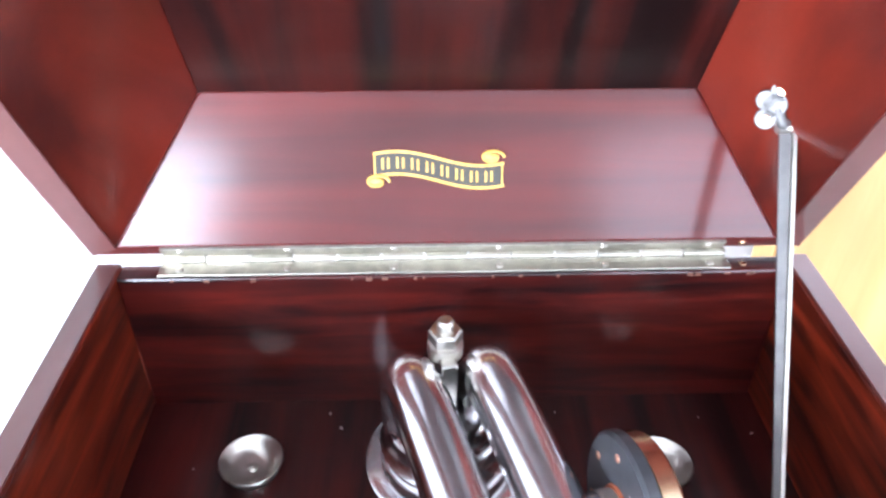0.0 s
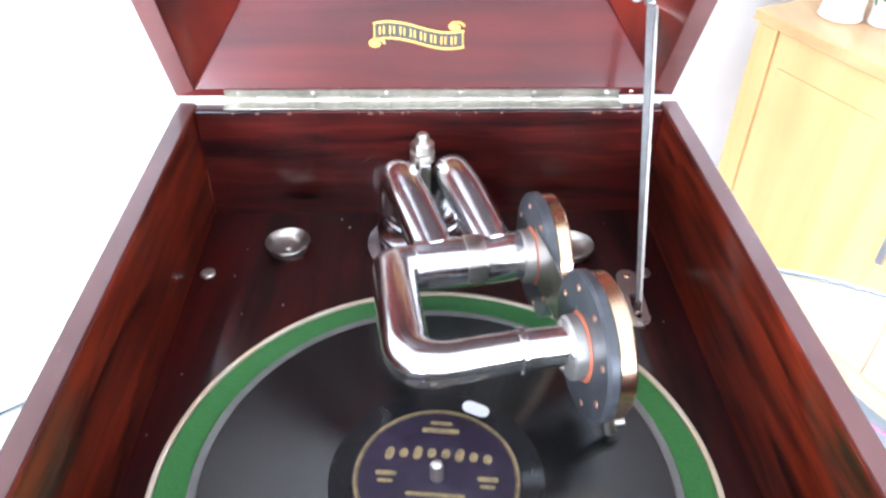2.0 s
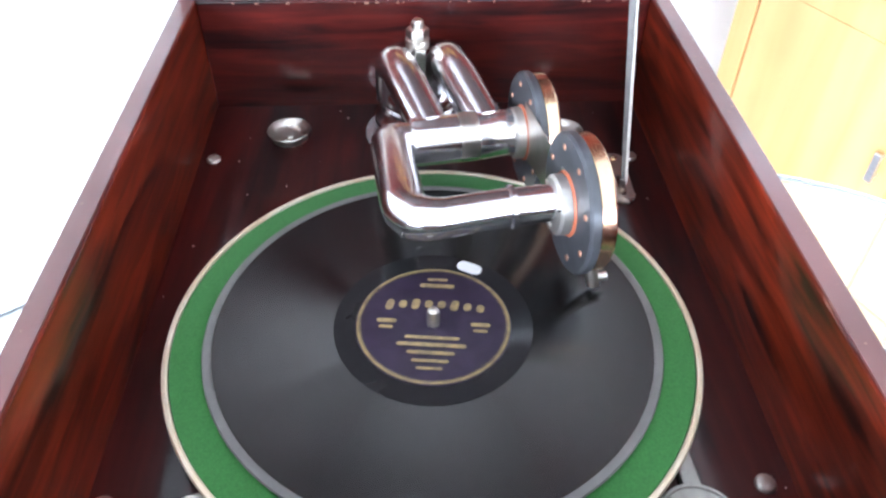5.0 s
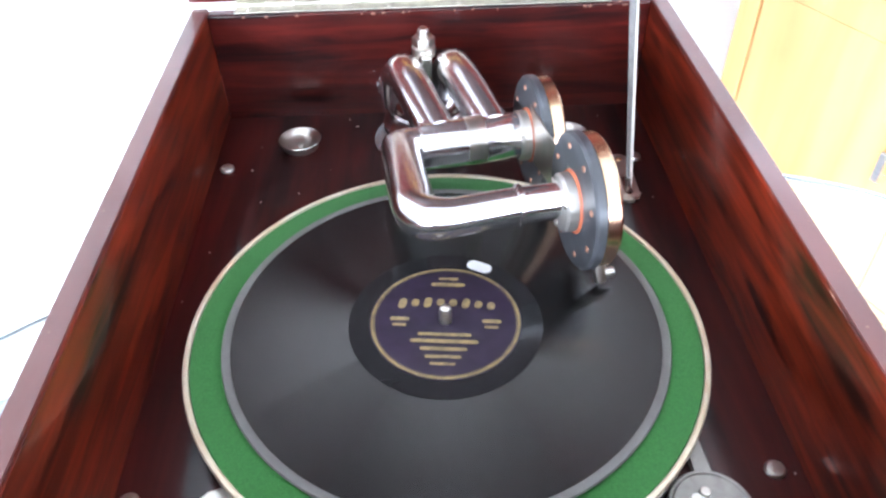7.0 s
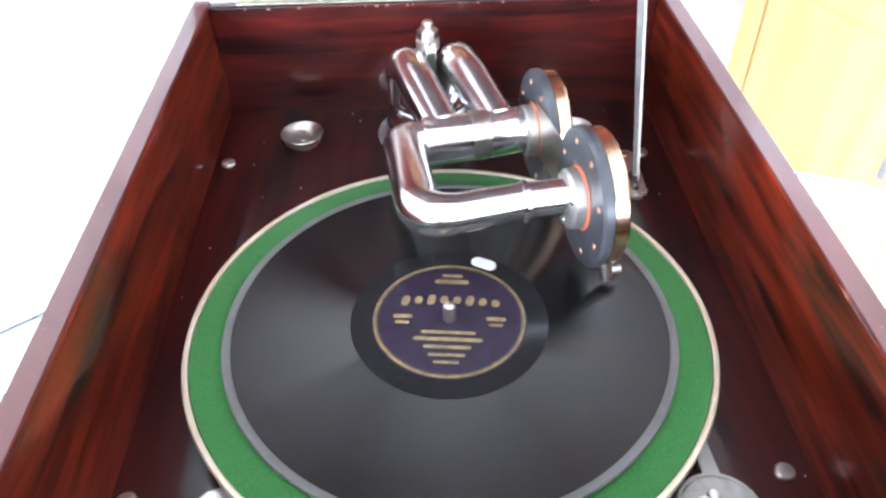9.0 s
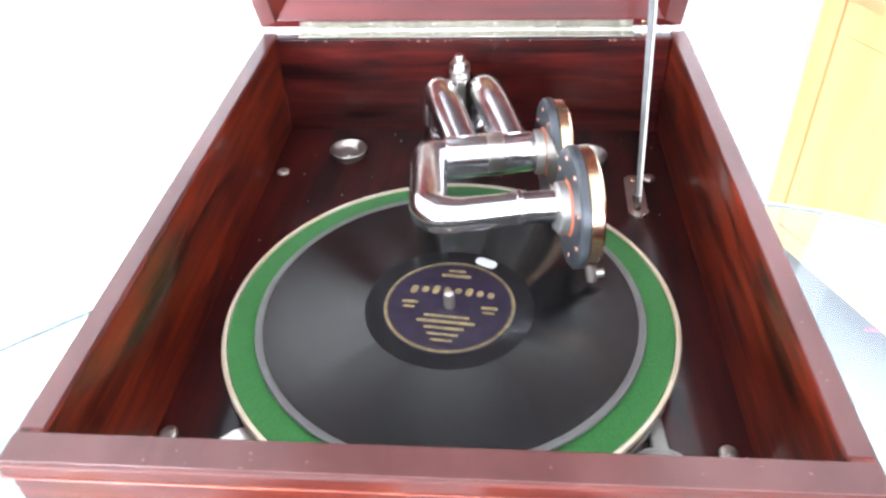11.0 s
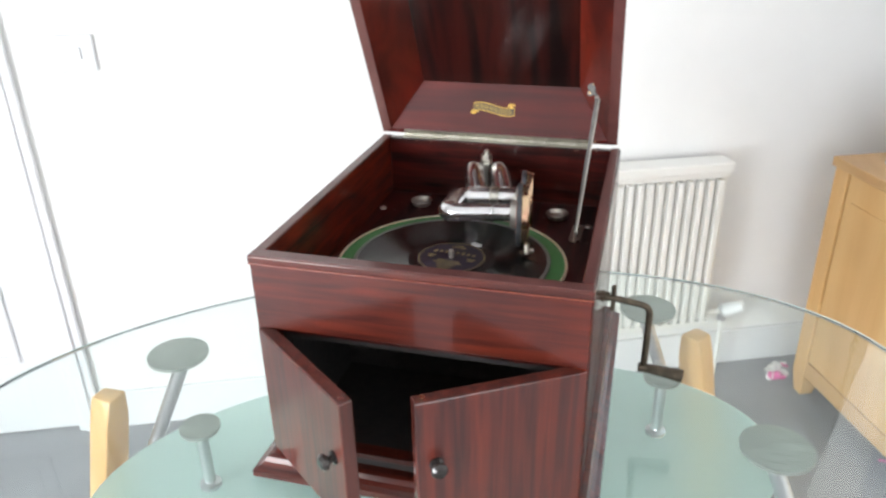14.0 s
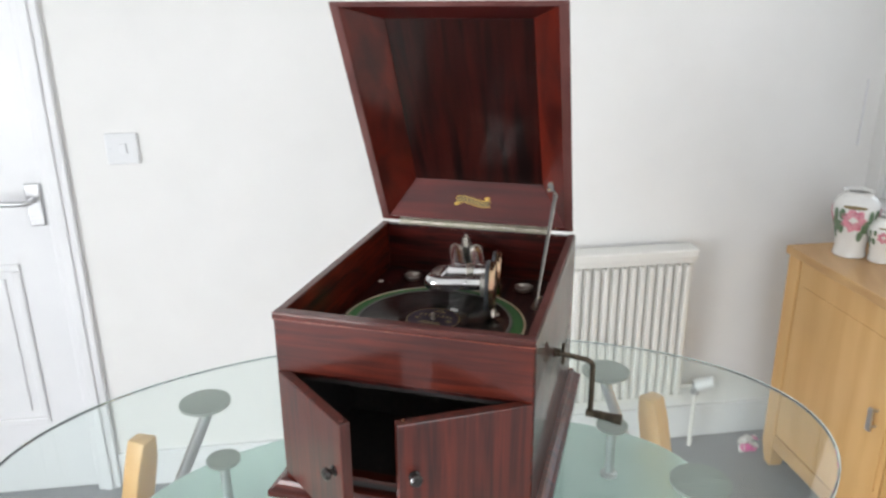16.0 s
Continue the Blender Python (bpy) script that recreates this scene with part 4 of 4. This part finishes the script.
    screw(pm @ Vector((-0.025, 0, 0.0022)), 0.0022, pl)
    part("stay_foot", sweep(rounded([low + Vector((0, 0.001, 0.004)), low + Vector((0, -0.001, -0.003)), Vector((0.1355, 0.139, BOARD + 0.003))], 0.003), 0.0022, 10), M_NICKEL, s, smooth=True)


lid_stay()

for x, y in ((-0.159, 0.189), (0.150, 0.184), (-0.161, -0.0875), (0.155, -0.0875)):
    screw((x, y, BOARD), 0.0052, gram, name="board_screw")


def needle_cup(x, y):
    m = Matrix.Translation((x, y, BOARD))
    bm = lathe([(0.0135, 0.0002), (0.0140, 0.0030), (0.0158, 0.0060), (0.0164, 0.0070), (0.0160, 0.0076), (0.0150, 0.0070), (0.0128, 0.0042), (0.0100, 0.0020), (0.006, 0.0010), (0, 0.0007)], m, 40)
    c = part("needle_cup", bm, M_NICKEL, gram, "round polished nickel needle cup", smooth=True)
    screw((x, y, BOARD + 0.0009), 0.0026, c)


needle_cup(-0.106, 0.217)
needle_cup(0.1025, 0.210)

# ---------- turntable and record ----------
CX, CY, ZR = -0.003, 0.001, -0.0665
DS = 0.98


def turntable():
    m = Matrix.Translation((CX, CY, 0)) @ Matrix.Diagonal((DS, DS, 1, 1))
    p = part("turntable", lathe([(0, ZR - 0.0045), (0.1425, ZR - 0.0045), (0.1425, ZR - 0.0075), (0.1415, ZR - 0.0105), (0.139, ZR - 0.0135), (0.138, ZR - 0.0165), (0.130, ZR - 0.0165), (0, ZR - 0.0135)], m, 128), M_NICKEL, gram, "nickelled platter", smooth=True)
    part("felt", lathe([(0, ZR - 0.0032), (0.1418, ZR - 0.0032), (0.1425, ZR - 0.0038), (0.1425, ZR - 0.0044), (0, ZR - 0.0044)], m, 128), M_FELT, p, "bright green felt", smooth=True)
    part("rim", lathe([(0.1428, ZR - 0.0044), (0.1428, ZR - 0.0026), (0.1437, ZR - 0.0021), (0.1455, ZR - 0.0025), (0.1462, ZR - 0.0042), (0.1455, ZR - 0.0065), (0.1428, ZR - 0.0074), (0.1428, ZR - 0.0044)], m, 128), M_CREAM, p, "cream metal rim", smooth=True)
    part("spindle", lathe([(0.0036, ZR - 0.01), (0.0036, ZR + 0.0085), (0.0030, ZR + 0.0105), (0.0015, ZR + 0.0114), (0, ZR + 0.0116)], m, 20), M_NICKEL, p, smooth=True)
    part("hub", lathe([(0.02, BOARD + 0.0003), (0.02, BOARD + 0.004), (0.009, BOARD + 0.0065), (0.009, ZR - 0.0138), (0, ZR - 0.0138)], m, 24), M_IRON, p, smooth=True)


turntable()


def record():
    at = Vector((CX, CY, ZR))
    rec = new("gramophone_record", mesh_of(lathe([(0.0036, 0), (0.054, 0), (0.0545, -0.0003), (0.119, -0.0003), (0.1200, -0.0002), (0.1200, -0.0026), (0.0036, -0.0026), (0.0036, 0)], None, 160), "record", M_DISC, True))
    rec.matrix_basis = Matrix.Translation(at) @ Matrix.Diagonal((DS, DS, 1, 1))
    tagged(rec, "black shellac record with purple label on green felt", "record")
    m = Matrix.Translation(at) @ Matrix.Diagonal((DS, DS, 1, 1))
    part("edge_band", lathe([(0.1201, -0.0026), (0.1201, -0.0001), (0.1206, 0.0002), (0.1243, 0.0000), (0.125, -0.0008), (0.1245, -0.0022), (0.1235, -0.0026)], m, 160), M_LIP, rec, "smooth record edge with reflection painted grey", smooth=True)
    part("run_out", lathe([(0.0430, 0.0003), (0.0550, 0.0003)], m, 128), M_DEAD, rec, "glossy black run-out band")
    lab = part("label", lathe([(0.0036, 0.0006), (0.0431, 0.0006), (0.0431, 0.0002)], m, 96), M_LABEL, rec, "dark purple paper label")
    part("label_ring", lathe([(0.0409, 0.0009), (0.0423, 0.0009)], m, 96), M_PRINT, lab, "gold ring")
    part("label_ring", lathe([(0.0401, 0.0009), (0.0404, 0.0009)], m, 96), M_PRINT, lab)
    # plain bars in place of the printing
    turn = m @ Matrix.Rotation(radians(-6), 4, "Z")

    def bar(x, y, w, h, rz=0.0):
        part("print_bar", slab(capsule(w, min(h / 2, w / 2 - 1e-5), 5), 0.0008, 0.0010, 0, turn @ Matrix.Translation((x, y, 0)) @ Matrix.Rotation(radians(rz), 4, "Z")), M_PRINT, lab)
    for i in range(8):
        x = -0.0255 + i * 0.0073
        bar(x, 0.0118 + 0.0020 * math.cos((i - 3.5) * 0.4), 0.0082 if i in (0, 2, 5) else 0.0060, 0.0044, 80)
    for x, y, w, h in ((0, 0.0285, 0.020, 0.003), (0, 0.0335, 0.012, 0.0022), (-0.026, 0.0, 0.011, 0.0028), (0.026, 0.0, 0.011, 0.0028), (-0.026, -0.0045, 0.008, 0.002),
                       (0.026, -0.0045, 0.008, 0.002), (0, -0.011, 0.030, 0.0022), (0, -0.016, 0.038, 0.0026), (0, -0.0215, 0.026, 0.0024), (0, -0.027, 0.020, 0.0020), (0, -0.032, 0.014, 0.0018)):
        bar(x, y, w, h)
    a = radians(62)
    part("sticker", slab(capsule(0.0155, 0.0040, 8), 0.0006, 0.0011, 0.0001, m @ Matrix.Translation((0.0487 * math.cos(a), 0.0487 * math.sin(a), 0)) @ Matrix.Rotation(a - radians(90), 4, "Z")), M_STICKER, rec, "white oval sticker")


record()


def brake():
    """Speed dial and brake brackets at the front of the motor board."""
    m = Matrix.Translation((0.116, -0.109, BOARD))
    d = part("speed_dial", lathe([(0.0205, 0.0002), (0.0205, 0.005), (0.0198, 0.0062), (0.0185, 0.0062), (0.0178, 0.0054), (0, 0.0054)], m, 48), M_DIAL, gram, "round dull nickel speed dial", smooth=True)
    part("pointer", slab(capsule(0.022, 0.0035, 8), 0.0056, 0.0082, 0.0006, m @ Matrix.Rotation(radians(150), 4, "Z")), M_NICKEL, d)
    screw((0.114, -0.102, BOARD + 0.0080), 0.0028, d)
    for i in range(9):
        a = radians(200 + i * 17)
        part("tick", box(0.0145, 0.0172, -0.0003, 0.0003, 0.0053, 0.0057, m=m @ Matrix.Rotation(a, 4, "Z")), M_IRON, d)
    for nm, a0, a1, label in (("brake_bracket", -50, -22, "curved nickel brake strip"), ("brake_lever", 204, 232, "curved nickel brake strip")):
        r0, r1, n = 0.1392, 0.1412, 14
        arc = [radians(a0 + (a1 - a0) * i / n) for i in range(n + 1)]
        pts = [(r1 * math.cos(a), r1 * math.sin(a)) for a in arc] + [(r0 * math.cos(a), r0 * math.sin(a)) for a in reversed(arc)]
        part(nm, slab([(x + CX, y + CY) for x, y in pts], BOARD + 0.0003, BOARD + 0.0065, 0.0005), M_NICKEL, gram, label)
    # cast bracket that flares from the dial to the platter's edge
    for a0, a1, dx, dy in ((-34, -28, 0.1225, -0.0905), (-56, -50, 0.097, -0.119)):
        arc = [radians(a0 + (a1 - a0) * i / 8) for i in range(9)]
        pts = [(CX + 0.1405 * math.cos(a), CY + 0.1405 * math.sin(a)) for a in arc]
        pts = pts + [(dx, dy)] if dx > 0.11 else [(dx, dy)] + pts
        mid = (0.1130, -0.1035)
        part("dial_bracket", hull([Vector((x, y, z)) for x, y in pts + [mid] for z in (BOARD + 0.0004, BOARD + 0.0048)], 0.0008), M_DIAL, d, "flared nickel bracket")
    pts = [(-0.136, -0.100), (-0.122, -0.086), (-0.114, -0.084), (-0.098, -0.100), (-0.106, -0.110), (-0.126, -0.108)]
    part("brake_foot", slab(pts, BOARD + 0.0003, BOARD + 0.0055, 0.001), M_NICKEL, gram, "nickel brake foot")


brake()

# ---------- tone arm ----------
PIV = Vector((-0.006, 0.220, 0))
TA = radians(8)
FWD, SIDE = Vector((math.sin(TA), -math.cos(TA), 0)), Vector((math.cos(TA), math.sin(TA), 0))


def arm(r, f, z):
    return PIV + SIDE * r + FWD * f + Vector((0, 0, z))


def tone_arm():
    base = part("tone_arm_base", lathe([(0.042, BOARD + 0.0002), (0.042, BOARD + 0.003), (0.039, BOARD + 0.0045), (0.034, BOARD + 0.005), (0.032, BOARD + 0.009), (0.034, BOARD + 0.012),
                                        (0.034, BOARD + 0.019), (0.030, BOARD + 0.023), (0.029, BOARD + 0.030), (0.0, BOARD + 0.030)], Matrix.Translation(PIV), 64), M_CHROME, gram, "stepped round nickel base", smooth=True)
    ta = part("tone_arm", lathe([(0.0, -0.0605), (0.027, -0.0605), (0.0275, -0.058), (0.026, -0.050), (0.022, -0.046), (0, -0.046)], Matrix.Translation(PIV), 48), M_CHROME, gram, "bright nickel double tone arm", smooth=True)
    R = 0.0138
    for s in (-1, 1):
        path = rounded([arm(s * 0.0185, -0.004, -0.058), arm(s * 0.0185, -0.004, -0.0265), arm(s * 0.0185 + 0.004, 0.024, -0.0260), arm(s * 0.0185 + 0.013, 0.082, -0.0350)], 0.026, 10)
        part("arm_tube", sweep(path, R, 32), M_CHROME, ta, smooth=True)
    # bolt and nut between the bends
    part("clamp_plate", hull([arm(a, b, z) for a in (-0.004, 0.004) for b in (-0.014, 0.006) for z in (-0.055, -0.017)], 0.001), M_NICKEL, ta)
    bm = lathe([(0.0085, -0.020), (0.0085, -0.0135), (0.007, -0.0125), (0, -0.0125)], Matrix.Translation(arm(0, -0.007, 0)), 20)
    nut = part("nut", lathe([(0.0075, -0.0125), (0.0082, -0.0115), (0.0082, -0.0065), (0.0072, -0.0055), (0, -0.0055)], Matrix.Translation(arm(0, -0.007, 0)), 6), M_NICKEL, ta, "hexagon nut")
    part("washer", bm, M_NICKEL, nut, smooth=True)
    part("bolt", lathe([(0.0042, -0.0055), (0.0042, -0.001), (0.003, 0.0005), (0, 0.0005)], Matrix.Translation(arm(0, -0.007, 0)), 16), M_NICKEL, nut, smooth=True)
    # thick cross tube
    zc, fc = -0.0380, 0.086
    cr = lathe([(0, 0), (0.0150, 0), (0.0158, 0.0015), (0.0158, 0.0655), (0.0152, 0.067), (0, 0.067)], along(arm(-0.0190, fc, zc), arm(0.048, fc, zc)), 48)
    cross = part("cross_tube", cr, M_CHROME, ta, "thick polished cross tube", smooth=True)
    part("sleeve_band", lathe([(0.01590, 0), (0.01610, 0.0004), (0.01610, 0.0116), (0.01590, 0.012)], along(arm(0.0115, fc, zc), arm(0.0235, fc, zc)), 48), M_NICKEL, cross, "duller band round the tube", smooth=True)
    # bent tube to the front sound box
    raw = [arm(-0.0165, fc - 0.002, zc), arm(-0.0330, fc - 0.002, zc), arm(-0.0365, 0.188, -0.0185), arm(0.0205, 0.185, -0.0175)]
    path = rounded(raw, 0.021, 12)
    rad = []
    for i in range(len(path)):
        s = i / (len(path) - 1)
        rad.append(0.0118 + 0.0012 * math.sin(math.pi * s) - 0.0012 * max(0, s - 0.8) / 0.2)
    part("bent_tube", sweep(path, rad, 36), M_CHROME, ta, smooth=True)
    e0 = arm(0.0205, 0.185, -0.0175)
    part("collar", lathe([(0.0108, -0.002), (0.0122, -0.0012), (0.0122, 0.0012), (0.0108, 0.002)], along(e0, e0 + SIDE), 36), M_CHROME, ta, smooth=True)
    part("sleeve", lathe([(0, 0.001), (0.0104, 0.001), (0.0104, 0.024), (0, 0.024)], along(e0, e0 + SIDE), 36), M_CHROME, ta, smooth=True)
    # flat link between the two boxes
    pts = []
    for k in (0.0, 0.0006):
        pts += [arm(0.0542 + k, fc + 0.002, zc + 0.024), arm(0.0542 + k, fc + 0.012, zc - 0.012), arm(0.0512 + k, 0.181, -0.0020), arm(0.0512 + k, 0.183, -0.0300)]
    part("link_plate", hull(pts, 0.0003), M_NICKEL, ta, "flat nickel link plate")
    return ta


TONE = tone_arm()


def sound_box(c, needle_dir, with_needle):
    """c: middle of the hub on the arm's side; the disc faces along SIDE."""
    m = along(c, c + SIDE)
    spin = m.to_3x3()
    R = 0.0393
    sb = part("sound_box", lathe([(0, 0.0035), (R - 0.0015, 0.0035), (R, 0.005), (R, 0.0092), (0, 0.0092)], m, 72), M_EBONITE, gram, "round black ebonite sound box with gilt rim", smooth=True)
    part("gilt_rim", lathe([(R - 0.006, 0.0093), (R - 0.0025, 0.0093), (R - 0.0012, 0.0102), (R - 0.0012, 0.0172), (R - 0.0025, 0.0186), (R - 0.006, 0.0190), (R - 0.008, 0.0180), (0, 0.0172)], m, 72), M_BRASS, sb, "gilt metal rim", smooth=True)
    part("gasket", lathe([(0.0160, 0.0024), (0.0180, 0.0025), (0.0185, 0.0034), (0.0160, 0.0034)], m, 40), M_RUBBER, sb, "orange rubber gasket", smooth=True)
    part("hub", lathe([(0, -0.0045), (0.0152, -0.0045), (0.0168, -0.0032), (0.0170, 0.0022), (0, 0.0024)], m, 40), M_HUB, sb, "nickel hub flange", smooth=True)
    for i in range(3):
        a = 0.5 + i * 2.094
        screw(m @ Vector((0.0136 * math.cos(a), 0.0136 * math.sin(a), -0.0045)), 0.0022, sb, up=-SIDE)
    for i in range(8):
        a = 0.35 + i * math.pi / 4
        part("rivet", lathe([(0.0019, 0.0036), (0.0017, 0.0029), (0, 0.0027)], m @ Matrix.Translation((0.0312 * math.cos(a), 0.0312 * math.sin(a), 0)), 10), M_COPPER, sb, smooth=True)
    if with_needle:
        d = needle_dir.normalized()
        p0 = c + SIDE * 0.0138 + d * (R - 0.004)
        p1 = c + SIDE * 0.0138 + d * (R + 0.0105)
        part("needle_holder", rod(p0, p1, 0.0042, 0.0034, 14, round_end=0.0006), M_NICKEL, sb, "needle holder", smooth=True)
        q = p0.lerp(p1, 0.62)
        part("thumb_screw", rod(q + SIDE * 0.002, q + SIDE * 0.0085, 0.0026, 0.0030, 12, round_end=0.0005), M_NICKEL, sb, smooth=True)
        part("needle", rod(p1, Vector((0.0885, 0.0220, ZR + 0.0002)), 0.0008, 0.0002, 8), M_CHROME, sb, smooth=True)


C1 = arm(0.0480, 0.185, -0.0195)
C2 = arm(0.0510, 0.087, -0.0380)
sound_box(C1, Vector((0.0885, 0.0220, ZR)) - (C1 + SIDE * 0.0138), True)
sound_box(C2, Vector((0, -0.6, -1)), False)


def crank():
    p0 = Vector((W2, 0.030, -0.113))
    part("crank_escutcheon", lathe([(0, 0.0014), (0.0078, 0.0014), (0.0078, 0.0028), (0.0065, 0.0034), (0.0058, 0.0038), (0.0058, 0.010), (0, 0.010)], along(p0, p0 + Vector((1, 0, 0))), 28), M_IRON, gram, "round bronzed winder bush", smooth=True)
    path = rounded([p0 + Vector((0.004, 0, 0)), Vector((0.2415, 0.034, -0.123)), Vector((0.2415, 0.036, -0.212))], 0.012, 8)
    c = part("crank", sweep(path, 0.0042, 14), M_IRON, gram, "bronzed iron winding handle", smooth=True)
    part("crank_collar", rod((0.196, 0.031, -0.132), (0.196, 0.031, -0.098), 0.0028, n=10), M_IRON, c, smooth=True)
    part("crank_eye", rod((0.2345, 0.036, -0.214), (0.248, 0.036, -0.215), 0.0062, n=16, round_end=0.001), M_IRON, c, smooth=True)
    part("crank_grip", lathe([(0, 0), (0.0055, 0), (0.0065, 0.003), (0.0068, 0.02), (0.0085, 0.040), (0.0082, 0.043), (0, 0.044)], along((0.2475, 0.036, -0.215), (0.30, 0.032, -0.219)), 20), M_IRON, c, "dark tapered grip", smooth=True)


crank()
